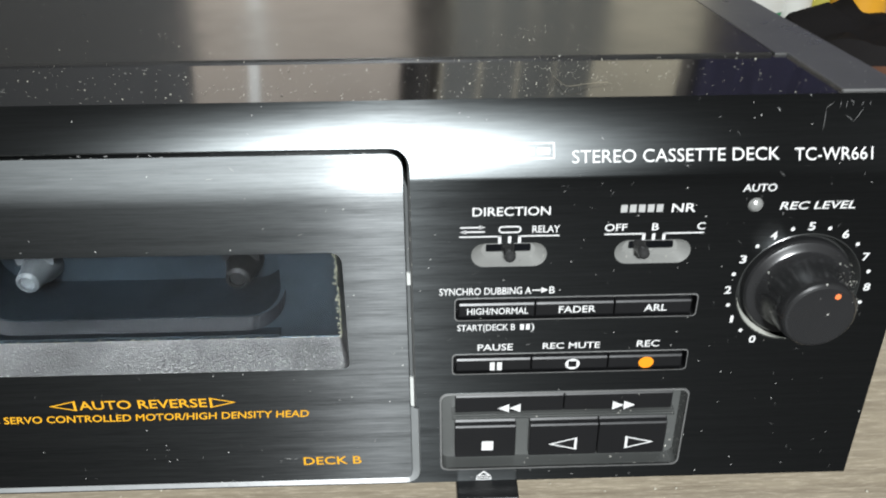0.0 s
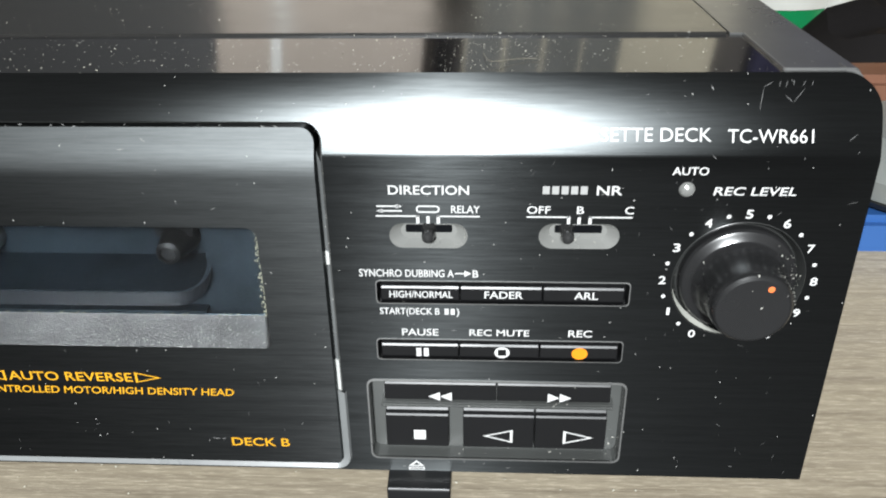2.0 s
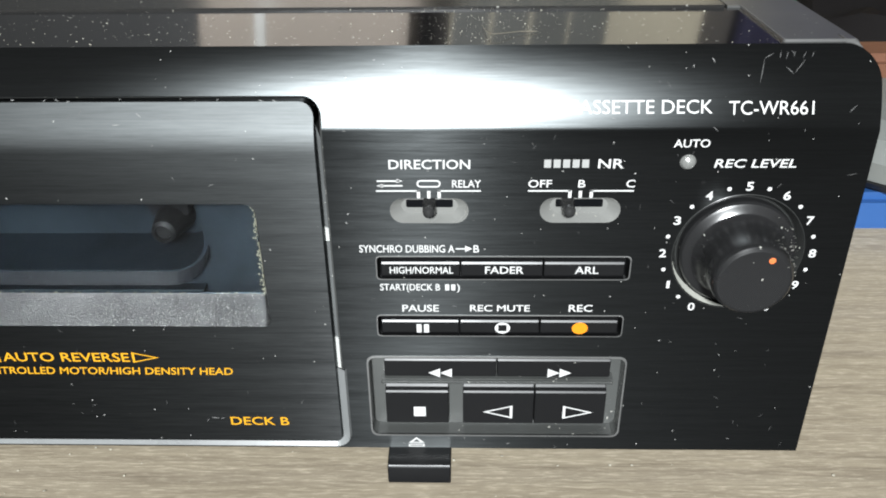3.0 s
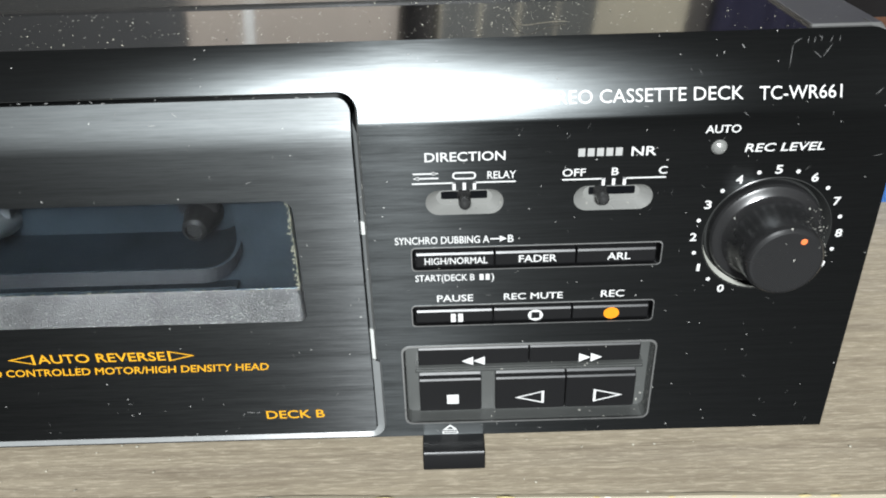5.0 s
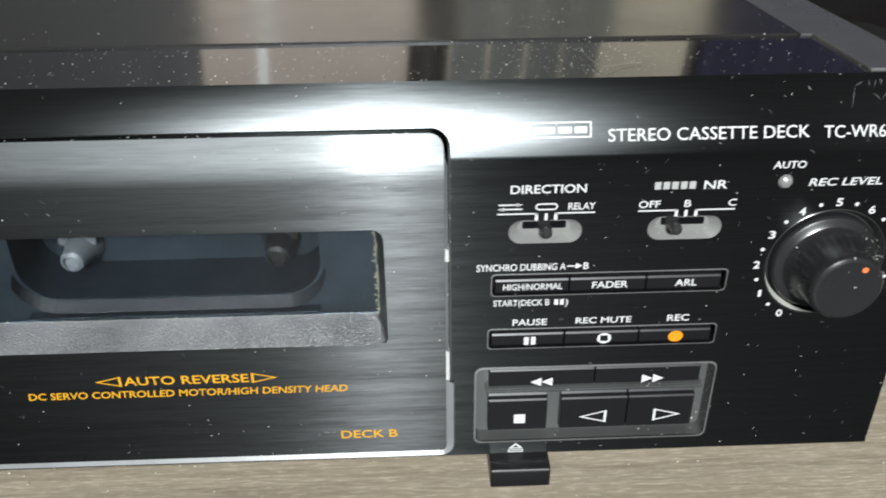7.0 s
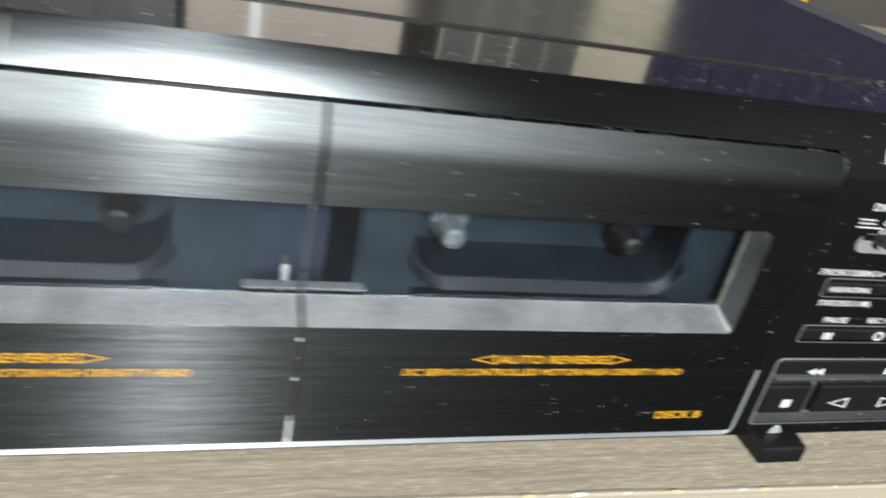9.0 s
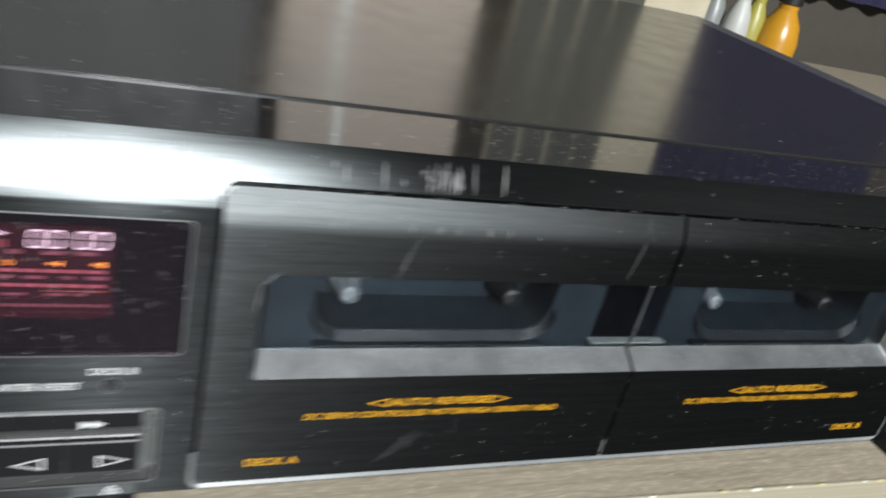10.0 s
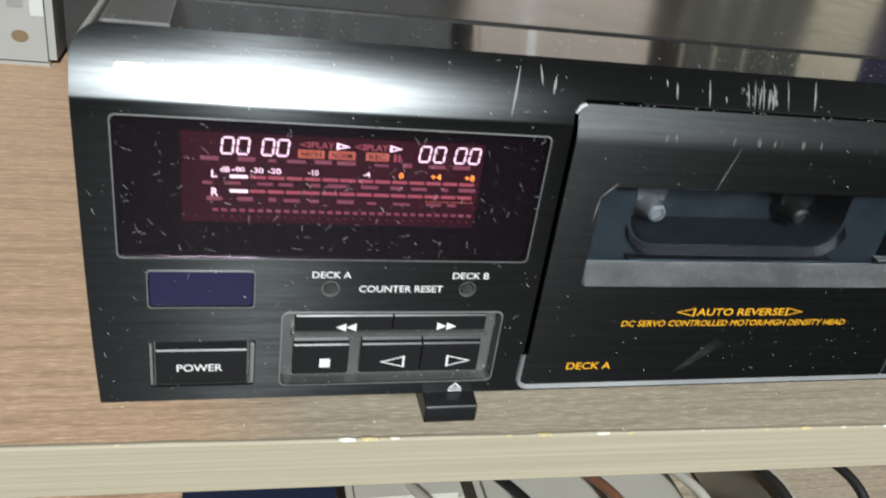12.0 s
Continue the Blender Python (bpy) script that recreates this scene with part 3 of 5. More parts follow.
# ---- cassette doors
def leaf_y(x, z):
    """The door's face: upright, then bending back to a slope at the top."""
    bend = min(max(z - 83.0, 0.0), 5.5)
    return -1.5 + 0.52 * bend * bend / 11.0 + 0.52 * max(z - 88.5, 0.0)


def door(x0, x1, rounded_right, text_x, deck_word, word_x):
    """One door leaf: face with a sloped top, a sunk window shared with its neighbour, and its print."""
    Y = -1.5
    dy = leaf_y
    wx0, wx1, wz0, wz1 = (x0, 318.4, 45.6, 73.0) if rounded_right else (113.6, x1, 45.6, 73.0)
    gx0, gx1, gz0 = (x0, 316.4, 49.6) if rounded_right else (115.8, x1, 49.6)
    zt, zb, fold = 91.65, 15.2, 83.0
    side = [83.0, 84.0, 85.0, 86.0, 87.0, 88.0, zt - 2.6]
    bm = bmesh.new()
    if rounded_right:
        low = [(x0, zb), *arc(x1 - 1.2, zb + 1.2, 1.2, 270, 360, 4), (x1, fold), (x0, fold), (x0, wz1)]
        low += [*arc(wx1 - 2.4, wz1 - 2.4, 2.4, 90, 0, 5), *arc(wx1 - 1.6, wz0 + 1.6, 1.6, 0, -90, 5), (x0, wz0)]
        hole = [(x0, wz1), *arc(wx1 - 2.4, wz1 - 2.4, 2.4, 90, 0, 5), *arc(wx1 - 1.6, wz0 + 1.6, 1.6, 0, -90, 5), (x0, wz0)]
        inner = [(x0, wz1 - 0.3), *arc(gx1 - 2.0, wz1 - 2.3, 2.0, 90, 0, 5), *arc(gx1 - 0.8, gz0 + 0.8, 0.8, 0, -90, 5), (x0, gz0)]
        rimline = [(x0, zb), *arc(x1 - 1.2, zb + 1.2, 1.2, 270, 360, 4), *[(x1, z) for z in side[:-1]], *arc(x1 - 2.6, zt - 2.6, 2.6, 0, 90, 5), (x0, zt)]
    else:
        low = [(x1, zb), (x1, wz0), *arc(wx0 + 1.6, wz0 + 1.6, 1.6, 270, 180, 5), *arc(wx0 + 2.4, wz1 - 2.4, 2.4, 180, 90, 5), (x1, wz1)]
        low += [(x1, fold), (x0, fold), *arc(x0 + 1.2, zb + 1.2, 1.2, 180, 270, 4)]
        hole = [(x1, wz0), *arc(wx0 + 1.6, wz0 + 1.6, 1.6, 270, 180, 5), *arc(wx0 + 2.4, wz1 - 2.4, 2.4, 180, 90, 5), (x1, wz1)]
        inner = [(x1, gz0), *arc(gx0 + 0.8, gz0 + 0.8, 0.8, 270, 180, 5), *arc(gx0 + 2.0, wz1 - 2.3, 2.0, 180, 90, 5), (x1, wz1 - 0.3)]
        rimline = [(x1, zt), *arc(x0 + 2.6, zt - 2.6, 2.6, 90, 180, 5), *[(x0, z) for z in side[-2::-1]], *arc(x0 + 1.2, zb + 1.2, 1.2, 180, 270, 4), (x1, zb)]
    sheet(bm, low, [], lambda x, z: Y)
    steps = side + [zt - 2.6 + 2.6 * math.sin(math.radians(18 * k)) for k in range(1, 6)]
    ends = [(x0, x1 - rounded(z, zt - 2.6, 2.6)) if rounded_right else (x0 + rounded(z, zt - 2.6, 2.6), x1) for z in steps]
    for z0, z1, (a0, b0), (a1, b1) in zip(steps, steps[1:], ends, ends[1:]):
        bm.faces.new([bm.verts.new(V(x, dy(x, z), z)) for x, z in ((a0, z0), (b0, z0), (b1, z1), (a1, z1))])
    # returns of the outer edge, first a small bevel
    for p, q in zip(rimline, rimline[1:]):
        bm.faces.new([bm.verts.new(V(x, yy, z)) for x, yy, z in ((p[0], dy(*p), p[1]), (q[0], dy(*q), q[1]), (q[0], dy(*q) + 7, q[1]), (p[0], dy(*p) + 7, p[1]))])
    cut = x0 if rounded_right else x1
    for z0, z1 in ((zb, wz0), (wz1, fold)):
        bm.faces.new([bm.verts.new(V(cut, yy, z)) for yy, z in ((Y, z0), (Y, z1), (Y + 6, z1), (Y + 6, z0))])
    bmesh.ops.remove_doubles(bm, verts=bm.verts, dist=1e-6)
    leaf = part("cassette_door", bm, DOOR, deck, "brushed black door with a clear window")
    # slopes of the sunk window
    bm = bmesh.new()
    for (p, q), (r, s) in zip(zip(hole, hole[1:]), zip(inner, inner[1:])):
        bm.faces.new([bm.verts.new(V(x, yy, z)) for (x, z), yy in ((p, Y), (q, Y), (s, 5.0), (r, 5.0))])
    bmesh.ops.remove_doubles(bm, verts=bm.verts, dist=1e-6)
    part("window_slope", bm, SANDY, leaf, "grainy grey slope below the window")
    bm = bmesh.new()
    prism(bm, inner, 4.6, 5.4)
    pane = part("window_pane", bm, PANE, leaf, "clear dusty window pane")
    pane.visible_shadow = False
    # print
    cx = text_x
    lettering("AUTO REVERSE", cx - 13.3, cx + 13.3, 36.7, 38.9, leaf, AMBER, Y - 0.06)
    for s in (-1, 1):
        bm = bmesh.new()
        pts = [(cx + s * 13.9, 39.1), (cx + s * 13.9, 36.4), (cx + s * 19.5, 37.75)]
        mid = (sum(p[0] for p in pts) / 3, sum(p[1] for p in pts) / 3)
        ins = [(mid[0] + (x - mid[0]) * 0.72, mid[1] + (z - mid[1]) * 0.72) for x, z in pts]
        for k in range(3):
            flat(bm, [pts[k - 1], pts[k], ins[k], ins[k - 1]], Y - 0.06)
        part("arrow_print", bm, AMBER, leaf)
    lettering("DC SERVO CONTROLLED MOTOR/HIGH DENSITY HEAD", cx - 34.4, cx + 34.4, 33.4, 35.2, leaf, AMBER, Y - 0.06, 0.12)
    lettering(deck_word, word_x, word_x + 12.7, 19.8, 22.0, leaf, AMBER, Y - 0.06)
    return leaf


door_a = door(103.95, SPLIT - 0.5, False, 162.2, "DECK A", 115.4)
door_b = door(SPLIT + 0.5, 330.5, True, 274.6, "DECK B", 306.7)


# ---- the bays behind the windows
def bay(x0, x1, cx):
    bm = bmesh.new()
    prism(bm, [(x0, 30), (x1, 30), (x1, 88), (x0, 88)], 22.0, 24.0)
    back = part("bay_back", bm, BAY, deck, "blue-grey plastic inside of the cassette bay")
    # the carrier: a plate with a round-cornered trough cut in it
    bm = bmesh.new()
    trough = [(cx - 32, 80)] + arc(cx - 24, 61.0, 8, 180, 270, 8) + arc(cx + 24, 61.0, 8, 270, 360, 8) + [(cx + 32, 80)]
    plate = [(x0, 80)] + [(x0, 36), (x1, 36), (x1, 80)]
    sheet(bm, plate + trough[::-1], [], lambda x, z: 8.5)
    for p, q in zip(trough, trough[1:]):
        bm.faces.new([bm.verts.new(V(x, yy, z)) for x, yy, z in ((p[0], 8.5, p[1]), (q[0], 8.5, q[1]), (q[0], 21.9, q[1] + 1.5), (p[0], 21.9, p[1] + 1.5))])
    bmesh.ops.remove_doubles(bm, verts=bm.verts, dist=1e-6)
    part("tape_carrier", bm, BAY, deck, "blue-grey trough of the tape carrier")
    bm = bmesh.new()
    low = arc(cx - 24, 61.0, 9.2, 195, 270, 8) + arc(cx + 24, 61.0, 9.2, 270, 345, 8)
    for p, q in zip(low, low[1:]):
        bm.faces.new([bm.verts.new(V(x, yy, z)) for x, yy, z in ((p[0], 8.3, p[1] + 1.0), (q[0], 8.3, q[1] + 1.0), (q[0], 6.4, q[1] - 1.2), (p[0], 6.4, p[1] - 1.2))])
    part("carrier_lip", bm, BAYDARK, deck)
    bm = bmesh.new()
    prism(bm, [(cx - 31, 49.0), (cx + 31, 49.0), (cx + 31, 49.9), (cx - 31, 49.9)], 5.8, 8.4)
    part("carrier_foot", bm, BAY, deck)
    for s, m, r in ((-1, PEG, 3.0), (1, PEGDARK, 3.2)):
        bm = bmesh.new()
        lathe(bm, cx + s * 22.1, 59.5, [(4.2, 22.0), (3.9, 19.5), (r, 17.0), (r * 0.8, 13.0), (r * 0.55, 12.4), (r * 0.5, 13.2)], 24)
        prism(bm, [(cx + s * 22.1 - 3.9, 61), (cx + s * 22.1 + 3.9, 61), (cx + s * 22.1 + 5.6, 72), (cx + s * 22.1 - 5.6, 72)], 18.0, 22.0)
        part("reel_hub", bm, m, deck, "pale reel hub" if s < 0 else "dark reel hub")
    bm = block(cx - 20, cx + 20, 14.0, 21.9, 68.5, 80.0, 1.0, 0.6)
    part("head_block", bm, BAYDARK, deck)


bay(104.5, 207.0, 159.9)
bay(228.4, 331.0, 272.3)
bm = bmesh.new()
wall_of(bm, [(207.0, 24.0), (228.4, 24.0), (228.4, 88.0), (207.0, 88.0)], 8.5, 44.0, True)
part("bay_divider", bm, satin("navy_well_plastic", (0.03, 0.036, 0.05), 0.6, (0.009, 0.0115, 0.017), 300.0, 0.05), deck, "dark navy well between the two bays")
bm = bmesh.new()
prism(bm, [(217.1, 49.8), (217.7, 49.8), (217.7, 72.8), (217.1, 72.8)], 3.6, 4.5, 0.1)
part("pane_edge", bm, plain("dusty_pane_edge", (0.06, 0.063, 0.062), 0.3, spread=0.7, grain=500.0, specks=0.08), deck, "dusty pale edge where the two windows meet")
bm = bmesh.new()
prism(bm, [(205.8, 50.1), (230.5, 50.1), (230.5, 50.6), (205.8, 50.6)], 5.6, 8.2)
LEDGE_REFLECTION = plain("ledge_reflection_grey", (0.07, 0.073, 0.072), 0.3)
clip = part("pane_clip", bm, LEDGE_REFLECTION, deck, "thin pale ledge behind the windows")
# A reflection in the window, modelled as a pale upright with a white tip.
bm = bmesh.new()
prism(bm, [(217.4, 27.0), (218.6, 27.0), (218.6, 36.0), (217.4, 36.0)], 38.0, 43.9, 0.2)
part("mirrored_arm", bm, LEDGE_REFLECTION, clip, "window reflection modelled as a pale upright between the bays")
bm = bmesh.new()
prism(bm, [(217.2, 31.0), (218.8, 31.0), (218.8, 36.2), (217.2, 36.2)], 37.4, 38.4, 0.2)
part("mirrored_tip", bm, plain("mirrored_tip_white", (0.62, 0.63, 0.58), 0.35), clip, "bright end of the modelled reflection")
bm = bmesh.new()
chance = random.Random(5)
for k in range(260):
    x, y, z = 316.6 + chance.gauss(0, 0.35), 4.2, chance.uniform(49.6, 72.0)
    if k % 4:
        y += 0.2 * (x - 316.6) - chance.uniform(0, 0.3)
    else:
        x, z = chance.uniform(222, 316), 49.75 + abs(chance.gauss(0, 0.2))
    r_, a_ = chance.uniform(0.06, 0.26), chance.uniform(0, 6)
    bm.faces.new([bm.verts.new(V(x + r_ * math.cos(a_ + q), y, z + 1.4 * r_ * math.sin(a_ + q))) for q in (0, 1.7, 3.0, 4.7)])
part("edge_dust", bm, plain("olive_dust", (0.20, 0.20, 0.15), 0.8, spread=0.5), door_b, "olive dust caught along the window's edge")["kind"] = "stuff"


# ---- keys
def key(name, x0, x1, z0, z1, front, parent=deck):
    """A key cap with a bevelled upper edge that catches the light."""
    bm = bmesh.new()
    drop = 1.0 if z1 - z0 > 7 else 0.0
    prof = [(front + 0.1, z0), (front, z0 + 0.3), (front, z1 - 1.45 - drop), (front + 0.22, z1 - 1.05 - drop), (front + 1.0, z1 - 0.6 - drop), (3.8, z1), (3.8, z0)]
    ends = [[bm.verts.new(V(x, y, z)) for y, z in prof] for x in (x0, x0 + 0.15, x1 - 0.15, x1)]
    for e in (ends[0], ends[3]):
        for v in e:
            v.co.y += 0.00012
    for a, b in zip(ends, ends[1:]):
        for k in range(7):
            bm.faces.new((a[k], a[k - 1], b[k - 1], b[k]))
    bm.faces.new(ends[0]), bm.faces.new(ends[3][::-1])
    return part(name, bm, KEY, parent)


def tri(cx, cz, w, h, way):
    return [(cx + way * w / 2, cz), (cx - way * w / 2, cz + h / 2), (cx - way * w / 2, cz - h / 2)]


def outline_tri(bm, pts, y, t=0.74):
    mid = (sum(p[0] for p in pts) / 3, sum(p[1] for p in pts) / 3)
    ins = [(mid[0] + (x - mid[0]) * t, mid[1] + (z - mid[1]) * t) for x, z in pts]
    for k in range(3):
        flat(bm, [pts[k - 1], pts[k], ins[k], ins[k - 1]], y)


def keypad(x, eject_x):
    pts = BOX(x)
    bm = bmesh.new()
    wall_of(bm, pts, 0.0, 4.0, True)
    part("key_surround", bm, WORN, deck, "dusty grey sunk frame round the keys")
    part("key_rim", ring(bmesh.new(), pts, 0.0, 0.35), RIM, deck, "worn bright rim")
    f, u = 1.5, 0.5 if x < 200 else 0.0
    k = key("rewind_key", x + 3.1, x + 26.7, 30.9, 36.4, f)
    bm = bmesh.new()
    for c in (13.6, 16.1):
        flat(bm, tri(x + u + c, 31.8, 2.5, 2.3, -1), f - 0.05)
    part("symbol", bm, WHITE, k)
    k = key("forward_key", x + 26.9, x + 50.6, 30.9, 36.4, f)
    bm = bmesh.new()
    for c in (38.8, 41.3):
        flat(bm, tri(x + u + c, 31.9, 2.5, 2.3, 1), f - 0.05)
    part("symbol", bm, WHITE, k)
    k = key("stop_key", x + 3.0, x + 16.6, 18.0, 28.9, f)
    bm = bmesh.new()
    bar(bm, x + u + 9.0, x + u + 11.6, 19.9, 22.5, f - 0.05)
    part("symbol", bm, WHITE, k)
    k = key("reverse_key", x + 19.7, x + 35.0, 18.0, 28.9, f)
    bm = bmesh.new()
    outline_tri(bm, tri(x + u + 27.2, 21.2, 6.5, 3.6, -1), f - 0.05)
    part("symbol", bm, WHITE, k)
    k = key("play_key", x + 35.2, x + 50.4, 18.0, 28.9, f)
    bm = bmesh.new()
    outline_tri(bm, tri(x + u + 44.6, 21.2, 6.5, 3.6, 1), f - 0.05)
    part("symbol", bm, WHITE, k)
    bm = bmesh.new()
    wall_of(bm, loop_rect(x + 2.4, x + 51.2, 29.6, 30.3, 0.2), 0.6, 4.0)
    prism(bm, [(x + 2.4, 29.5), (x + 51.4, 29.5), (x + 51.4, 30.4), (x + 2.4, 30.4)], 1.2, 4.0)
    part("key_divider", bm, WORN, deck)
    # eject lever under the panel and its sign
    bm = bmesh.new()
    prof = [(-5.0, 6.4), (-5.2, 6.8), (-5.2, 11.0), (-4.7, 11.7), (2.0, 12.4), (12.0, 12.4), (12.0, 6.4)]
    ends = [[bm.verts.new(V(xx, y, z)) for y, z in prof] for xx in (eject_x - 6.9, eject_x + 6.9)]
    for q in range(len(prof)):
        bm.faces.new((ends[0][q], ends[0][q - 1], ends[1][q - 1], ends[1][q]))
    bm.faces.new(ends[0]), bm.faces.new(ends[1][::-1])
    bmesh.ops.bevel(bm, geom=[e for e in bm.edges], offset=0.00025, segments=1, affect="EDGES")
    part("eject_lever", bm, KEY, deck, "black eject lever under the front")
    bm = bmesh.new()
    ex = x + 9.5 if x > 200 else x + 45.0
    outline_tri(bm, [(ex - 1.75, 13.55), (ex + 1.75, 13.55), (ex, 15.2)], -0.06, 0.5)
    for x0, x1, z0, z1 in ((-1.75, 1.75, 12.45, 12.7), (-1.75, 1.75, 13.0, 13.25), (-1.75, -1.45, 12.7, 13.0), (1.45, 1.75, 12.7, 13.0)):
        bar(bm, ex + x0, ex + x1, z0, z1, -0.06)
    part("eject_sign", bm, WHITE, deck)


keypad(KEYS_A, 84.6)
keypad(KEYS_B, 347.4)


def button_row(pts, names, xs, z0, z1):
    part("button_well", wall_of(bmesh.new(), pts, 0.0, 4.0, True), BODY, deck)
    part("button_rim", ring(bmesh.new(), pts, 0.0, 0.2, 0.12), RIM, deck, "worn bright rim")
    return [key(n_, a + 0.12, b - 0.12, z0, z1, 0.5) for n_, a, b in zip(names, xs, xs[1:])]


row = button_row(ROW1, ("dubbing_button", "fader_button", "arl_button"), (340.8, 356.4, 372.5, 388.3), 56.3, 60.5)
lettering("HIGH/NORMAL", 342.6, 355.0, 57.0, 58.5, row[0], WHITE, 0.42)
lettering("FADER", 361.2, 368.7, 57.0, 58.6, row[1], WHITE, 0.42)
lettering("ARL", 378.6, 383.2, 57.0, 58.6, row[2], WHITE, 0.42)
row = button_row(ROW2, ("pause_button", "mute_button", "record_button"), (340.3, 356.2, 372.4, 388.2), 42.8, 46.9)
bm = bmesh.new()
for x in (347.5, 349.0):
    bar(bm, x, x + 1.0, 42.95, 45.0, 0.42)
part("symbol", bm, WHITE, row[0])
bm = bmesh.new()
o = [(364.9 + 1.55 * c, 44.1 + 1.35 * s) for c, s in ((math.cos(k * math.tau / 24), math.sin(k * math.tau / 24)) for k in range(24))]
i = [(364.9 + max(-0.85, min(0.85, 1.25 * math.cos(k * math.tau / 24))), 44.1 + max(-0.75, min(0.75, 1.1 * math.sin(k * math.tau / 24)))) for k in range(24)]
for k in range(24):
    flat(bm, [o[k - 1], o[k], i[k], i[k - 1]], 0.42)
part("symbol", bm, WHITE, row[1])
part("record_dot", flat(bmesh.new(), [(380.5 + 1.6 * math.cos(k * math.tau / 28), 44.1 + 1.4 * math.sin(k * math.tau / 28)) for k in range(28)], 0.42), ORANGE, row[2], "orange dot")


# ---- slide switches
def switch(cx, cz, w, stick_x):
    pts = SLOT(cx, cz, w)
    bm = bmesh.new()
    a = [bm.verts.new(V(x, 0.0, z)) for x, z in pts]
    b = [bm.verts.new(V(cx + (x - cx) * 0.72, 1.8, cz + 0.2 + (z - cz) * 0.62)) for x, z in pts]
    for k in range(len(pts)):
        bm.faces.new((a[k], a[k - 1], b[k - 1], b[k]))
    bm.faces.new(b)
    body = part("slide_switch", bm, STEEL, deck, "scuffed metal slide switch dish")
    bm = bmesh.new()
    prism(bm, loop_rect(cx - 4.4, cx + 4.4, cz - 0.1, cz + 1.5, 0.3), 1.66, 1.79)
    part("slot", bm, BAYDARK, body)
    bm = bmesh.new()
    lathe(bm, stick_x, cz + 0.6, [(1.5, 1.8), (1.3, 0.8), (1.15, 0.0), (1.2, -0.8), (1.2, -1.6), (1.05, -2.2), (0.7, -2.6), (0.25, -2.75)], 20)
    part("toggle", bm, plain("toggle_plastic", (0.03, 0.03, 0.03), 0.2), body, "round black toggle")


for cx, cz, w, sx in SWITCHES:
    switch(cx, cz, w, sx)

# ---- recording level knob
bm = bmesh.new()
lathe(bm, *DIAL, [(12.45, -0.1), (12.3, -0.2), (12.0, 0.3), (11.3, 1.8), (9.0, 2.2), (8.0, 2.4)], 64)
part("dial_dish", bm, plain("dusty_ring", (0.03, 0.031, 0.03), 0.22, level=1.0, spread=0.5, specks=0.05), deck, "dusty dark ring round the knob")
bm = bmesh.new()
for k in range(26):
    a0, a1 = radians(186 + 3.4 * k), radians(186 + 3.4 * (k + 1))
    w0, w1 = 0.9 * math.sin(math.pi * k / 26), 0.9 * math.sin(math.pi * (k + 1) / 26)
    q = [(12.25, 0.05, a0), (12.25, 0.05, a1), (12.25 - w1, 1.1 * w1, a1), (12.25 - w0, 1.1 * w0, a0)]
    bm.faces.new([bm.verts.new(V(DIAL[0] + rr * math.cos(a), yy - 0.1, DIAL[1] + rr * math.sin(a))) for rr, yy, a in q])
part("dust_crescent", bm, plain("pale_dust", (0.30, 0.30, 0.27), 0.7, spread=0.5, grain=900.0, bump=0.6), deck, "pale dust caught below the knob")
bm = bmesh.new()
lathe(bm, *DIAL, [(11.0, 2.2), (11.0, 0.6), (10.85, 0.1), (10.5, -0.35), (10.0, -0.6), (9.4, -0.8), (8.9, -1.1), (8.4, -1.7), (8.0, -2.5), (7.75, -3.5), (7.6, -4.6), (7.5, -6.0), (7.4, -8.0), (7.3, -9.1), (7.2, -9.6), (6.95, -10.05), (6.6, -10.35), (6.2, -10.5)], 64)
knob = part("level_knob", bm, plain("knob_plastic", (0.016, 0.016, 0.0165), 0.25, spread=0.4, bump=0.05, specks=0.012, level=1.0), deck, "round black recording level knob")
bm = bmesh.new()
lathe(bm, 411.4, 66.3, [(0.6, -10.4), (0.6, -10.53), (0.45, -10.56)], 16)
part("pointer_light", bm, KNOBLED, knob, "glowing orange pointer")
bm = bmesh.new()
for k in range(150):
    a, y = radians(random.gauss(20, 22)), random.uniform(-9.5, -2.0)
    r = 7.5 if y < -4.5 else 7.6 + (y + 4.5) * 1.3
    s = random.uniform(0.05, 0.22)
    x, z = DIAL[0] + r * math.cos(a), DIAL[1] + r * math.sin(a)
    vs = [bm.verts.new(V(x + random.uniform(-s, s), y + random.uniform(-s, s), z + random.uniform(-s, s) * 1.5)) for _ in range(4)]
    bm.faces.new(vs[:3])
part("knob_dust", bm, plain("grip_dust", (0.30, 0.29, 0.26), 0.7, spread=0.5), knob, "pale dust in the knob's grip")
for k in range(11):
    a = radians(240 - 30 * k)
    x, z, word = DIAL[0] + 14.1 * math.cos(a), DIAL[1] + 14.0 * math.sin(a), str(k)
    w = 1.35 if k < 10 else 2.4
    if k == 1:
        w = 0.62
    lettering(word, x - w / 2, x + w / 2, z - 0.85, z + 0.85, deck, WHITE, thick=0.0 if k == 1 else 0.02, name="numeral")
    if k < 10:
        a -= radians(15)
        part("scale_dot", flat(bmesh.new(), circle(DIAL[0] + 14.0 * math.cos(a), DIAL[1] + 13.9 * math.sin(a), 0.42, 12), -0.06), WHITE, deck)
bm = bmesh.new()
lathe(bm, 397.2, 80.6, [(1.55, 0.6), (1.45, 0.0), (1.1, -0.5), (0.6, -0.8), (0.2, -0.9)], 20)
part("level_lamp", bm, STEEL, deck, "small unlit clear lamp")

# ---- print on the front
def lines(items, name, mat=WHITE, parent=deck):
    bm = bmesh.new()
    for x0, x1, z0, z1 in items:
        bar(bm, x0, x1, z0, z1, -0.06)
    part(name, bm, mat, parent)


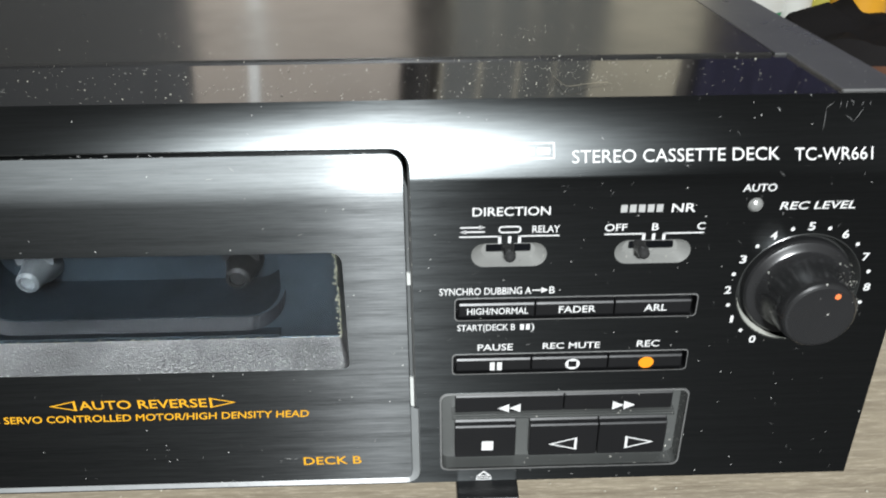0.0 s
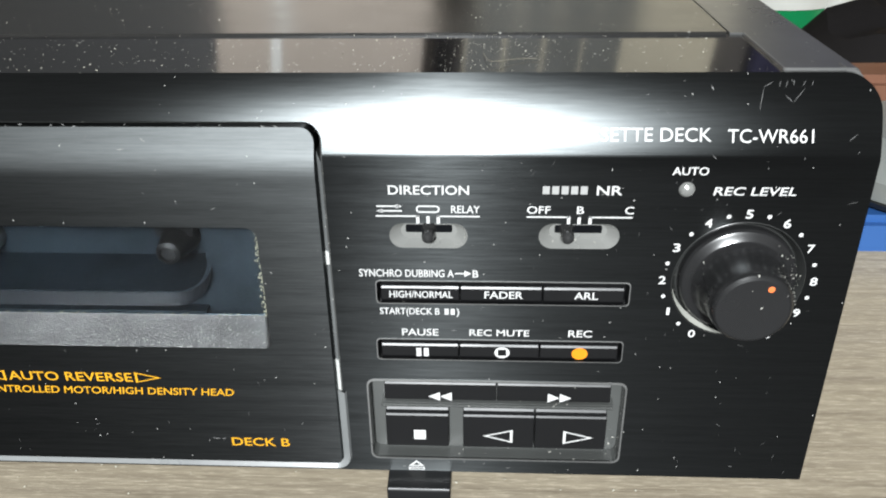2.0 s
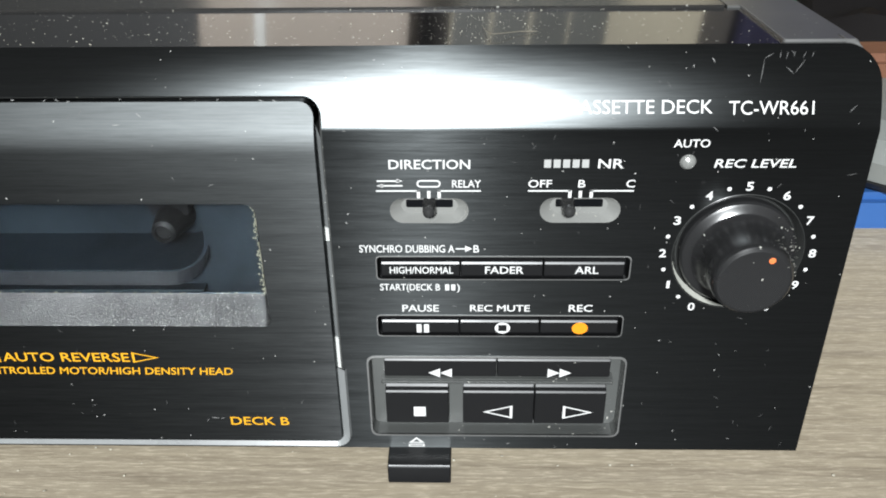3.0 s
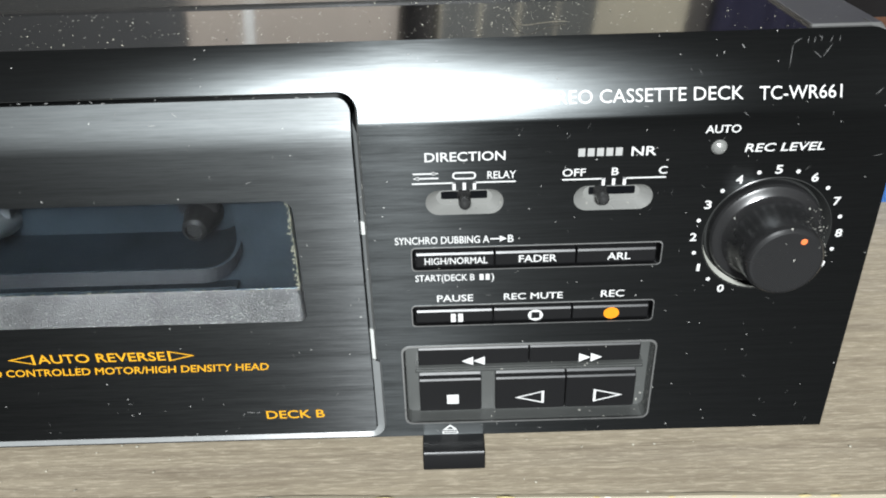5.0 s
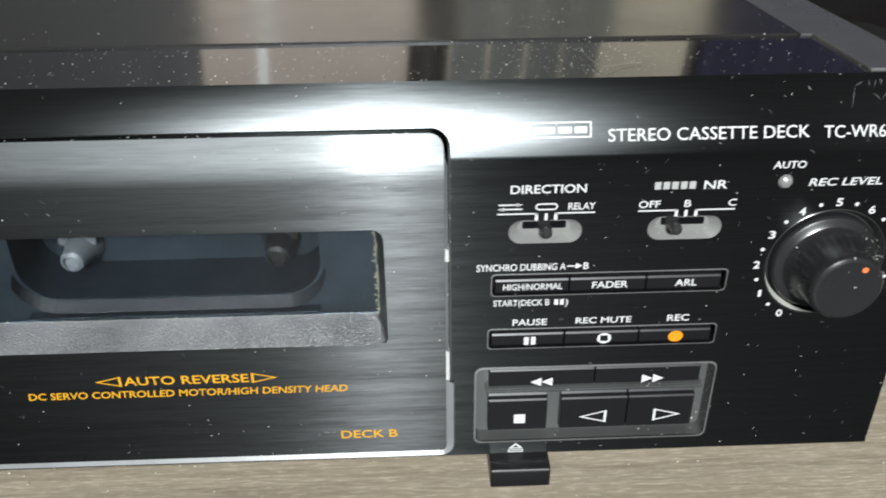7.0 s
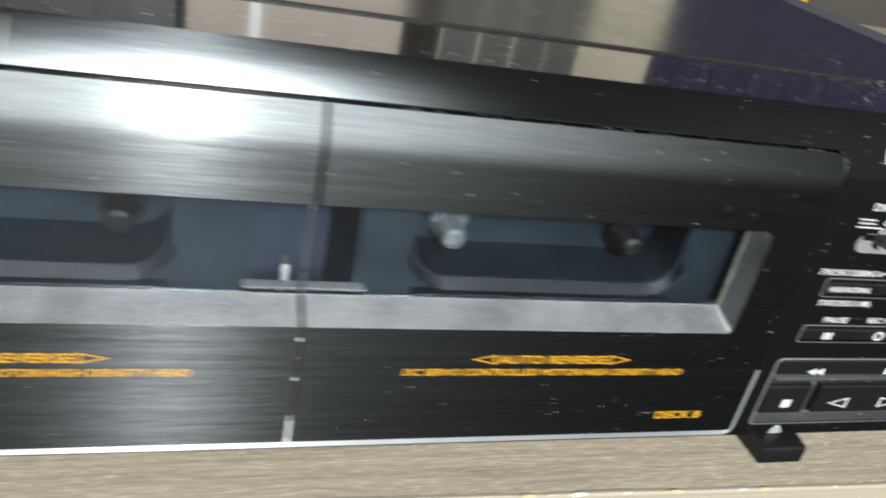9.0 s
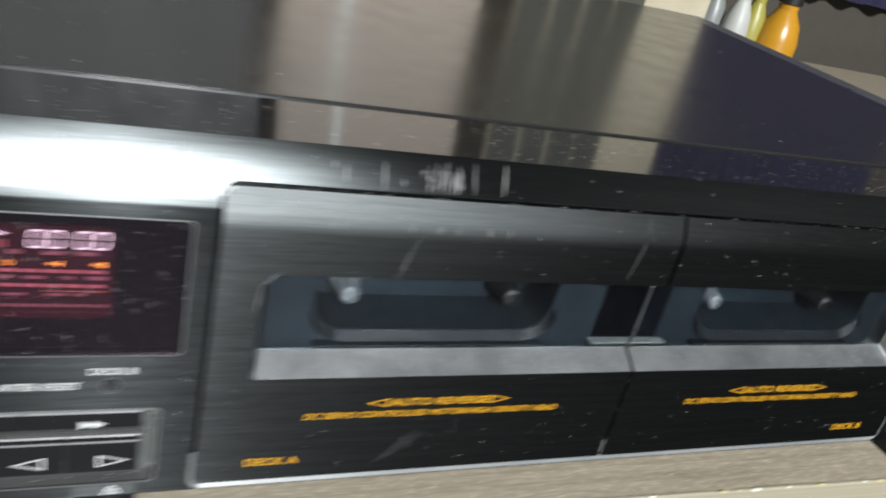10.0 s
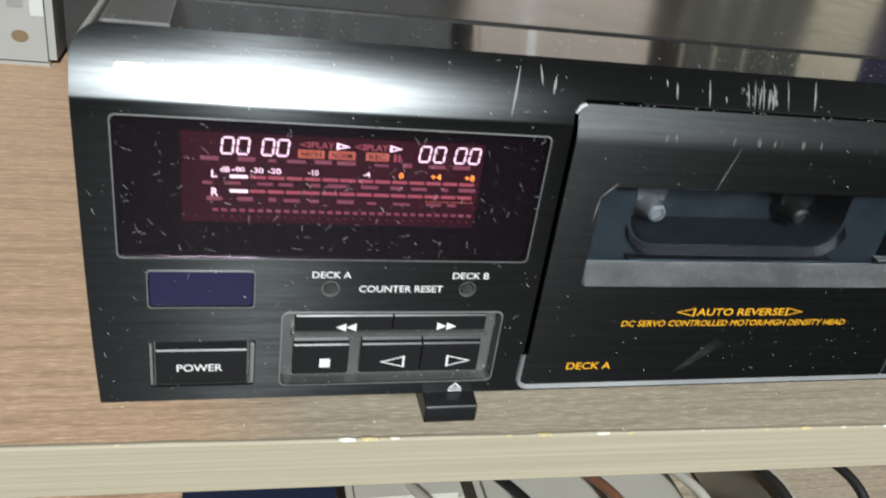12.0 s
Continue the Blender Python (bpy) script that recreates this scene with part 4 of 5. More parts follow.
lettering("DIRECTION", 343.4, 358.2, 79.4, 81.2, deck, WHITE)
lettering("NR", 381.2, 385.8, 79.5, 81.3, deck, WHITE)
lines([(371.5 + 1.7 * k, 372.75 + 1.7 * k, 79.6, 81.2) for k in range(5)], "maker_sign", ink("grey_print", (0.42, 0.42, 0.41)))
lettering("RELAY", 354.9, 360.2, 75.7, 77.2, deck, WHITE)
lettering("OFF", 368.8, 373.1, 75.7, 77.2, deck, WHITE)
lettering("B", 377.9, 379.2, 75.7, 77.2, deck, WHITE)
lettering("C", 386.6, 388.2, 75.7, 77.2, deck, WHITE)
lines([(340.9, 349.0, 74.85, 75.15), (348.4, 349.0, 73.5, 75.1), (350.3, 350.9, 73.5, 75.0), (352.2, 352.8, 73.5, 75.1), (352.2, 360.2, 74.85, 75.15)], "switch_mark")
lines([(368.8, 376.6, 74.85, 75.15), (376.2, 376.8, 73.6, 75.1), (378.1, 378.7, 73.6, 75.0), (380.1, 380.7, 73.6, 75.1), (380.1, 388.1, 74.85, 75.15)], "switch_mark")
lines([(341.1, 345.3, 76.85, 77.15), (341.6, 345.8, 75.9, 76.2)], "direction_sign")
bm = bmesh.new()
flat(bm, tri(345.3, 77.0, 1.2, 0.8, 1), -0.06), flat(bm, tri(341.6, 76.05, 1.2, 0.8, -1), -0.06)
big, small = loop_rect(348.4, 352.8, 75.7, 77.2, 0.74, 5), loop_rect(348.7, 352.5, 76.0, 76.9, 0.44, 5)
for k in range(len(big)):
    flat(bm, [big[k - 1], big[k], small[k], small[k - 1]], -0.06)
part("direction_sign", bm, WHITE, deck)
lettering("SYNCHRO DUBBING A", 337.0, 355.3, 62.0, 63.6, deck, WHITE)
lettering("B", 358.9, 360.0, 62.0, 63.6, deck, WHITE)
lines([(355.5, 357.4, 62.65, 62.95)], "arrow_line")
part("arrow_head", flat(bmesh.new(), tri(358.0, 62.8, 1.4, 1.4, 1), -0.06), WHITE, deck)
lettering("START(DECK B", 340.6, 352.4, 53.4, 54.9, deck, WHITE)
lines([(353.4, 354.2, 53.4, 54.8), (354.6, 355.4, 53.4, 54.8)], "pause_sign")
lettering(")", 355.7, 356.3, 53.4, 54.9, deck, WHITE)
lettering("PAUSE", 344.8, 352.1, 48.4, 50.0, deck, WHITE)
lettering("REC MUTE", 358.3, 370.2, 48.5, 50.0, deck, WHITE)
lettering("REC", 377.9, 382.6, 48.5, 50.1, deck, WHITE)
lettering("AUTO", 394.2, 400.6, 83.5, 85.0, deck, WHITE)
lettering("REC LEVEL", 401.9, 416.5, 79.6, 81.2, deck, WHITE, slant=0.12)
lettering("STEREO CASSETTE DECK", 361.8, 400.5, 89.4, 91.6, deck, WHITE, face_y, thick=0.0)
lettering("TC-WR661", 403.3, 418.0, 89.2, 91.4, deck, WHITE, face_y, thick=0.0)
bm = bmesh.new()
for x0, x1, z0, z1 in ((342.2, 358.6, 92.7, 92.95), (342.2, 358.6, 90.2, 90.45), (342.2, 342.5, 90.2, 92.9), (358.3, 358.6, 90.2, 92.9), (342.9, 344.2, 90.7, 92.4), (344.9, 346.2, 90.7, 92.4), (346.7, 346.9, 90.3, 92.8), (347.6, 351.6, 91.0, 92.1), (352.3, 354.8, 91.0, 92.1), (355.4, 357.7, 91.0, 92.1)):
    flat(bm, [(x0, z0), (x1, z0), (x1, z1), (x0, z1)], lambda x, z: face_y(x, z) - 0.06)
part("maker_sign", bm, WHITE, deck, "small white sign of plain bars")
bm = bmesh.new()
for x0, x1 in ((6.8, 12.9), (13.1, 19.9), (20.1, 26.5), (26.7, 32.2)):
    pts = loop_rect(x0, x1, 88.4, 93.6, 0.8, 3)
    a = [bm.verts.new(V(x, face_y(x, z) - 0.12, z)) for x, z in pts]
    b = [bm.verts.new(V(x, face_y(x, z) + 0.2, z)) for x, z in pts]
    for k in range(len(pts)):
        bm.faces.new((a[k], a[k - 1], b[k - 1], b[k]))
    bm.faces.new(a)
part("maker_badge", bm, plain("badge_silver", (0.17, 0.17, 0.168), 0.36, metal=1.0), deck, "raised silver badge of plain shapes")
lettering("POWER", 17.2, 27.6, 20.6, 22.6, deck, WHITE, 0.05)
lettering("DECK A", 47.4, 56.4, 46.7, 48.4, deck, WHITE)
lettering("DECK B", 80.8, 89.9, 46.7, 48.4, deck, WHITE)
lettering("COUNTER RESET", 58.5, 78.8, 42.9, 44.7, deck, WHITE)

# ---- power key, infrared window, counter buttons
part("power_well", wall_of(bmesh.new(), POWER, 0.0, 4.0, True), WORN, deck)
part("power_rim", ring(bmesh.new(), POWER, 0.0, 0.3), BODY, deck)
key("power_key", 12.5, 33.2, 16.9, 28.8, 0.15)
for x0, x1 in ((11.2, 11.9), (33.9, 35.0)):
    part("power_side", block(x0, x1, -0.3, 3.0, 17.0, 28.6, 0.3, 0.2), RIM, deck, "worn bright side of the power key well")
part("infrared_well", wall_of(bmesh.new(), IRWIN, 0.0, 2.0), BODY, deck)
part("infrared_rim", ring(bmesh.new(), IRWIN, 0.0, 0.3), RIM, deck)
part("infrared_window", prism(bmesh.new(), loop_rect(11.7, 34.3, 38.9, 48.1, 0.7), 0.25, 2.0, 0.2), IRPANE, deck, "glossy violet infrared window")
for x in COUNTERS:
    bm = bmesh.new()
    lathe(bm, x, 43.7, [(2.15, 0.05), (2.05, -0.12), (1.9, -0.1), (1.75, 1.4), (1.5, 1.5)], 24)
    part("counter_well", bm, RIM, deck, "worn bright rim")
    bm = bmesh.new()
    lathe(bm, x, 43.7, [(1.5, 1.5), (1.45, 0.2), (1.3, -0.1), (0.8, -0.05), (0.3, 0.1)], 24)
    part("counter_button", bm, plain("button_gloss", (0.035, 0.036, 0.036), 0.2, bump=0.02, level=0.8), deck, "small round black reset button")

# ---- display
part("display_well", wall_of(bmesh.new(), SCREEN, 0.0, 3.2, True), DEEP, deck)
part("display_rim", ring(bmesh.new(), SCREEN, 0.0, 0.28, 0.12), RIM, deck, "thin worn rim")
pane = part("display_window", prism(bmesh.new(), loop_rect(5.85, 98.55, 51.65, 83.75, 1.1), 0.1, 0.7), DISPLAY, deck, "dark tinted display window")
pane.visible_shadow = False
screen = part("display_grid", prism(bmesh.new(), loop_rect(18.9, 84.2, 59.6, 80.4, 0.2), 2.2, 3.0), GLOWBACK, deck, "deep red display grid")


def lit(items, mat, name, y=1.9):
    bm = bmesh.new()
    for pts in items:
        flat(bm, pts, y)
    return part(name, bm, mat, screen)


def box4(x0, x1, z0, z1):
    return [(x0, z0), (x1, z0), (x1, z1), (x0, z1)]


def zero(x, w=2.7, z0=75.7, h=4.0):
    """A figure 0 of separate bars, leaning a little."""
    t, lean = 0.42, lambda z: (z - z0) * 0.10
    bars = [(x + 0.35, x + w - 0.35, z0, z0 + t), (x + 0.35, x + w - 0.35, z0 + h - t, z0 + h)]
    for xx in (x, x + w - t):
        bars += [(xx, xx + t, z0 + 0.45, z0 + h / 2 - 0.15), (xx, xx + t, z0 + h / 2 + 0.15, z0 + h - 0.45)]
    return [[(px + lean(pz), pz) for px, pz in box4(*b)] for b in bars]


for x in (26.7, 29.9, 35.0, 38.1, 69.0, 72.3, 77.1, 80.4):
    lit(zero(x), LIT, "digit")
for x in (50.9, 62.5):
    bm = bmesh.new()
    pts = tri(x + 1.5, 78.6, 3.0, 1.7, 1)
    outline_tri(bm, pts, 1.9, 0.45)
    part("play_sign", bm, LIT, screen)
for x in (42.9, 54.7):
    bm = bmesh.new()
    outline_tri(bm, tri(x + 1.2, 78.7, 2.4, 1.5, -1), 1.9, 0.6)
    part("reverse_sign", bm, DIMRED, screen)
    lettering("PLAY", x + 2.7, x + 7.5, 78.0, 79.4, screen, DIMRED, 1.9)
for word, x0, x1 in (("HIGH", 42.8, 48.4), ("NORM", 49.3, 55.1), ("REC", 57.4, 62.5)):
    f = lit([box4(x0, x1, 75.6, 77.5)], DIMAMBER, "mode_field")
    lettering(word, x0 + 0.7, x1 - 0.7, 75.95, 77.15, screen, DEEP, 1.8)
lit([box4(63.6, 64.2, 75.6, 77.3), box4(64.6, 65.1, 75.6, 77.3)], DIMRED, "pause_sign")
lettering("L", 25.0, 26.2, 70.4, 72.1, screen, LIT, 1.9)
lettering("R", 25.0, 26.4, 66.1, 67.9, screen, LIT, 1.9)
for word, x0, x1 in (("dB", 26.8, 28.8), ("-\u221e", 29.2, 31.8), ("-30", 33.0, 35.7), ("-20", 36.6, 39.4), ("-10", 45.2, 47.4), ("-4", 57.2, 58.7)):
    lettering(word, x0, x1, 71.7, 72.9, screen, LIT, 1.9)
for word, x0, x1 in (("0", 65.2, 66.2), ("+4", 72.5, 74.9), ("+8", 80.4, 82.7)):
    lettering(word, x0, x1, 71.7, 73.0, screen, LITAMBER, 1.9)
lit([box4(28.8, 32.5, 70.35, 71.1)], LIT, "level_bar")
lit([box4(28.8, 32.6, 66.95, 67.7)], LIT, "level_bar")
for z in (70.3, 67.0):
    for k in range(13):
        x = 32.9 + k * 3.87
        lit([box4(x, x + 3.4, z, z + 0.75)], DIMRED, "meter_bar")
for k in range(14):
    lit([box4(72.0 + k * 0.82, 72.5 + k * 0.82, 66.0, 66.25)], DIMAMBER, "tick")
for z in (74.3, 68.8, 65.0):
    x = 22.5 + 0.3 * z % 2
    while x < 81:
        w = random.uniform(1.6, 4.2)
        lit([box4(x, x + w, z, z + random.uniform(0.6, 1.0))], FAINTRED, "unlit_sign")
        x += w + random.uniform(1.0, 4.0)
for k in range(31):
    x = 25.2 + k * 1.9
    lit([box4(x, x + 1.2, 62.4, 63.1)], FAINTRED, "counter_cell")
    lit([circle(x + 0.3, 61.2, 0.13, 8)], DIMRED, "dot")

# ---- scratches, dust and a hair on the front
bm = bmesh.new()
def scratch(x0, z0, x1, z1, w, y):
    d = Vector((x1 - x0, z1 - z0)).normalized()
    nx, nz = -d.y * w / 2, d.x * w / 2
    n_ = 5
    for k in range(n_):
        a, b = k / n_, (k + 1) / n_
        wa, wb = math.sin(math.pi * max(a, 0.08)) , math.sin(math.pi * min(b, 0.92))
        q = [(x0 + (x1 - x0) * a + nx * wa, z0 + (z1 - z0) * a + nz * wa), (x0 + (x1 - x0) * a - nx * wa, z0 + (z1 - z0) * a - nz * wa),
             (x0 + (x1 - x0) * b - nx * wb, z0 + (z1 - z0) * b - nz * wb), (x0 + (x1 - x0) * b + nx * wb, z0 + (z1 - z0) * b + nz * wb)]
        flat(bm, q, lambda x, z: y(x, z) - 0.05)
scratch(88.3, 88.0, 90.2, 98.0, 0.45, face_y)
for x, z0, z1 in ((128.5, 93.5, 97), (137.0, 92.5, 98.0), (141.5, 93.5, 95), (147.5, 92.8, 98), (149.0, 92.6, 98.5), (150.2, 92.8, 97.5), (151.4, 92.6, 98.8), (152.8, 92.7, 97.0), (154.0, 92.7, 96.2), (158.3, 92.8, 99.0), (165.6, 93.0, 99.2), (95.4, 94.6, 98.6), (98.0, 93.0, 96.5), (126.0, 96.0, 97.4)):
    scratch(x, z0, x + random.uniform(-0.5, 0.9), z1, random.uniform(0.25, 0.6), face_y)
for k in range(26):
    x, z = random.uniform(145, 156), random.uniform(92.8, 97)
    scratch(x, z, x + random.uniform(-0.2, 0.3), z + random.uniform(0.6, 2.5), random.uniform(0.1, 0.3), face_y)
part("scratch_patch", bm, SCRATCH, deck, "pale scratches on the sloped top strip")["kind"] = "stuff"
bm = bmesh.new()
dface = leaf_y
scratch(142.6, 71.9, 146.2, 84.0, 0.16, dface)
for k in range(9):
    x = random.uniform(118, 168)
    scratch(x, 84.6, x + random.uniform(-0.2, 0.4), 86.6, 0.22, leaf_y)
for x0, z0, x1, z1, w in ((302.6, 21.8, 304.4, 21.6, 0.22), (304.6, 21.5, 305.5, 21.7, 0.2), (301.6, 20.6, 302.0, 21.5, 0.12)):
    scratch(x0, z0, x1, z1, w, dface)
for k in range(46):
    x = random.uniform(108, 328)
    scratch(x, 91.9 + random.uniform(-0.3, 0.4), x + random.uniform(0.2, 0.9), 91.9 + random.uniform(-0.3, 0.4), random.uniform(0.1, 0.25), lambda x, z: 1.6)
scratch(117.0, 74.0, 113.0, 70.0, 0.3, dface), scratch(113.2, 70.0, 112.6, 64.0, 0.25, dface), scratch(204.0, 74.0, 207.0, 91.0, 0.14, dface)
for k in range(60):
    x, z = random.choice(((random.uniform(2, 100), random.uniform(14, 99)), (random.uniform(333, 428), random.uniform(14, 99)), (random.uniform(106, 329), random.uniform(16, 44)), (random.uniform(106, 329), random.uniform(74, 90))))
    if 14 < z < 84 and (x < 103 or x > 332):
        z = random.choice((random.uniform(84.5, 99), random.uniform(12.5, 15.5), random.uniform(49.5, 51)))
    a, l_ = random.uniform(0, math.tau), random.uniform(0.3, 1.6)
    scratch(x, z, x + l_ * math.cos(a), z + l_ * math.sin(a) * 0.6, random.uniform(0.08, 0.2), dface if 105 < x < 330 else face_y)
for k in range(120):
    x, z = random.uniform(6.5, 98), random.uniform(52.5, 83)
    a, l_ = random.uniform(0, math.tau), random.choice((0.2, 0.4, 0.8, 1.3))
    b = a + random.uniform(-0.9, 0.9)
    w, m = random.uniform(0.06, 0.15), (x + l_ * math.cos(a), z + l_ * math.sin(a))
    scratch(x, z, *m, w, lambda x, z: 0.1), scratch(*m, m[0] + l_ * 0.7 * math.cos(b), m[1] + l_ * 0.7 * math.sin(b), w, lambda x, z: 0.1)
part("lint", bm, SCRATCH, deck, "pale lint and fine scratches")["kind"] = "stuff"
bm = bmesh.new()
for k in range(330):
    x, z = chance.uniform(1, 101), chance.uniform(13, 98)
    if 40 < x < 96 and 15 < z < 38 or 11 < x < 35 and 16 < z < 30 or 46 < x < 91 and 41 < z < 49:
        continue
    on_glass = 6.5 < x < 98 and 52.2 < z < 83.2
    if not on_glass and k % 2:
        continue
    a, l_ = chance.uniform(0, math.tau), chance.choice((0.16, 0.2, 0.25, 0.5, 1.0))
    b = a + chance.uniform(-0.8, 0.8)
    w, m = chance.uniform(0.09, 0.2), (x + l_ * math.cos(a), z + l_ * math.sin(a))
    lie = (lambda x, z: 0.1) if on_glass else (lambda x, z: 0.26) if 12 < x < 34 and 39 < z < 48 else face_y
    scratch(x, z, *m, w, lie)
    if l_ > 0.4:
        scratch(*m, m[0] + l_ * 0.6 * math.cos(b), m[1] + l_ * 0.6 * math.sin(b), w * 0.8, lie)
part("flecks", bm, ink("pale_fleck", (0.30, 0.30, 0.29)), deck, "pale flecks of dust on the display end")["kind"] = "stuff"
SMEAR = brushed("faint_smear", (0.071, 0.0755, 0.0765), 0.50, (0.036, 0.0375, 0.038), 0.32, 0.004, 0.016, 0.20)
bm = bmesh.new()
for k in range(9):
    scratch(146.5 + k * 0.55, 17.4 + k * 0.3, 157.5 + k * 0.35, 29.5 - k * 0.25, 0.35, dface)
part("smear", bm, SMEAR, deck, "faint grey smear on the door")["kind"] = "stuff"
bm = bmesh.new()
for x0, z0, x1, z1 in ((408.6, 94.2, 409.4, 97.8), (409.4, 97.8, 411.0, 98.6), (414.5, 95.6, 416.4, 97.6), (413.0, 96.6, 414.4, 95.5), (412.0, 97.8, 412.3, 98.8), (413.1, 97.7, 413.5, 98.8), (414.4, 98.0, 414.7, 98.9), (416.0, 97.9, 416.6, 98.8), (417.6, 98.0, 417.9, 98.8), (424.0, 89.5, 425.4, 90.6), (425.8, 78.0, 427.6, 78.4)):
    scratch(x0, z0, x1, z1, 0.12, face_y)
part("corner_scratches", bm, FAINT, deck, "faint scratches at the corner")["kind"] = "stuff"
bm = bmesh.new()
for k in range(330):
    x, z = random.choice(((random.uniform(2, 101), random.uniform(13, 99)), (random.uniform(334, 428), random.uniform(13, 99)), (random.uniform(106, 329), random.uniform(16, 44)), (random.uniform(106, 329), random.uniform(74, 90))))
    if (DIAL[0] - x) ** 2 + (DIAL[1] - z) ** 2 < 160 or 340 < x < 392 and 16 < z < 61 or 40 < x < 95 and 16 < z < 37 or 5 < x < 99 and 38 < z < 84:
        continue
    a, l_ = random.uniform(0, math.tau), random.choice((0.25, 0.4, 0.7, 1.2))
    scratch(x, z, x + l_ * math.cos(a), z + l_ * math.sin(a), random.uniform(0.05, 0.13), dface if 105 < x < 330 else face_y)
part("fine_lint", bm, FAINT, deck, "fine pale fibres of lint")["kind"] = "stuff"
bm = bmesh.new()
for k in range(980):
    x = random.choice((random.gauss(357, 9), random.gauss(352, 16), random.uniform(5, 425), random.gauss(165, 25), random.uniform(235, 300), random.uniform(300, 425)))
    y = random.uniform(7.5, 35) if random.random() < 0.75 else random.uniform(36, 60)
    z = 100.05 if y < 36 else 101.05
    if not 18 < x < 412:
        continue
    s = random.uniform(0.05, 0.22) * (0.7 if k % 3 else 1.0)
    a0 = random.uniform(0, 6)
    bm.faces.new([bm.verts.new(V(x + s * math.cos(a0 + q) * random.uniform(0.5, 1.3), y + s * math.sin(a0 + q), z + random.uniform(0.0, s))) for q in (0, 1.6, 3.1, 4.6)])
tagged(part("dust", bm, CHIPW), "pale dust specks lying on the deck's glossy ledge", "dust", "", "stuff")
hair = bpy.data.curves.new("hair", "CURVE")
hair.dimensions, hair.bevel_depth, hair.bevel_resolution = "3D", 0.000045, 1
sp = hair.splines.new("NURBS")
pts = ((360.5, 20, 100.3), (361.2, 12, 100.6), (362.5, 10.5, 101.0), (365, 13, 100.6), (368, 15, 100.4), (370.5, 15, 100.3))
sp.points.add(len(pts) - 1)
for p, q in zip(sp.points, pts):
    p.co = (*V(*q), 1)
sp.use_endpoint_u = True
hair.materials.append(plain("pale_hair", (0.26, 0.23, 0.17), 0.4))
tagged(new("hair", hair), "single pale hair lying on the deck's ledge", "hair")


# ---------------------------------------------------------------- things behind and beside the deck
def carton(name, x0, x1, y0, y1, z0, z1, mat, label, category):
    ob = thing(name, ((x0 + x1) / 2, (y0 + y1) / 2, z0), label, category)
    bm = bmesh.new()
    bmesh.ops.create_cube(bm, size=1.0)
    for v in bm.verts:
        v.co = Vector((x0 + (v.co.x + 0.5) * (x1 - x0), y0 + (v.co.y + 0.5) * (y1 - y0), z0 + (v.co.z + 0.5) * (z1 - z0)))
    bmesh.ops.bevel(bm, geom=bm.edges[:], offset=min(0.004, (z1 - z0) * 0.2), segments=2, affect="EDGES")
    part("body", bm, mat, ob)
    return ob


BEIGE = plain("beige_card", (0.50, 0.42, 0.35), 0.6, grain=90.0)
TAN = plain("tan_card", (0.42, 0.37, 0.27), 0.6, spread=0.4, grain=60.0)
VIOLET = plain("violet_cloth", (0.042, 0.037, 0.098), 0.8)
carton("cardboard_box", 0.186, 0.328, 0.40, 0.62, 0.0, 0.62, BEIGE, "tall beige cardboard box standing behind the deck", "box")
# Pale strip added so that the deck's top mirrors a bright upright glint.
bm = bmesh.new()
bmesh.ops.create_cube(bm, size=1.0)
for v in bm.verts:
    v.co = Vector((0.229 + v.co.x * 0.007, 0.3985 + v.co.y * 0.002, 0.32 + v.co.z * 0.58))
part("glint_strip", bm, plain("glint_strip_pale", (0.85, 0.84, 0.80), 0.25), bpy.data.objects["cardboard_box"], "pale shiny strip added for the glint on the deck's top")
tan_box = carton("cardboard_box", 0.356, 0.523, 0.40, 0.62, 0.0, 0.60, TAN, "tan box with a dark olive printed side", "box")
for x0, x1, z0, z1 in ((0.358, 0.382, 0.02, 0.58), (0.3845, 0.408, 0.02, 0.58), (0.4105, 0.434, 0.02, 0.58), (0.4355, 0.460, 0.02, 0.34), (0.4355, 0.460, 0.42, 0.58)):
    bm = bmesh.new()
    bmesh.ops.create_cube(bm, size=1.0)
    for v in bm.verts:
        v.co = Vector(((x0 + x1) / 2 + v.co.x * (x1 - x0), 0.3995 + v.co.y * 0.001, (z0 + z1) / 2 + v.co.z * (z1 - z0)))
    part("printed_panel", bm, plain("dark_olive_print", (0.055, 0.055, 0.042), 0.5, spread=0.5), tan_box, "dark olive printed panel")
bm = bmesh.new()
cols = [[bm.verts.new((0.72 + 0.012 * k, 0.885 + 0.012 * math.sin(k * 1.1), z)) for z in (0.10, 0.5, 1.1)] for k in range(60)]
for a, c in zip(cols, cols[1:]):
    for q in range(2):
        bm.faces.new((a[q], c[q], c[q + 1], a[q + 1]))
bmesh.ops.solidify(bm, geom=bm.faces[:], thickness=0.003)
tagged(part("curtain", bm, VIOLET), "dark violet cloth curtain hanging on the wall", "curtain")
carton("dark_case", -0.02, 0.178, 0.44, 0.62, 0.0, 0.55, plain("dark_case_plastic", (0.014, 0.014, 0.013), 0.5), "dark plastic case standing behind the deck", "case")


def turned(name, x, y, z, profile, mat, parent, label="", n=28, squash=1.0):
    """A shape turned about an upright axis; profile: radius, height (metres)."""
    bm = bmesh.new()
    rings = [[bm.verts.new((x + r * math.cos(k * math.tau / n), y + squash * r * math.sin(k * math.tau / n), z + h)) for k in range(n)] for r, h in profile]
    for a, b in zip(rings, rings[1:]):
        for k in range(n):
            bm.faces.new((a[k - 1], a[k], b[k], b[k - 1]))
    bm.faces.new(rings[0][::-1]), bm.faces.new(rings[-1])
    return part(name, bm, mat, parent, label)


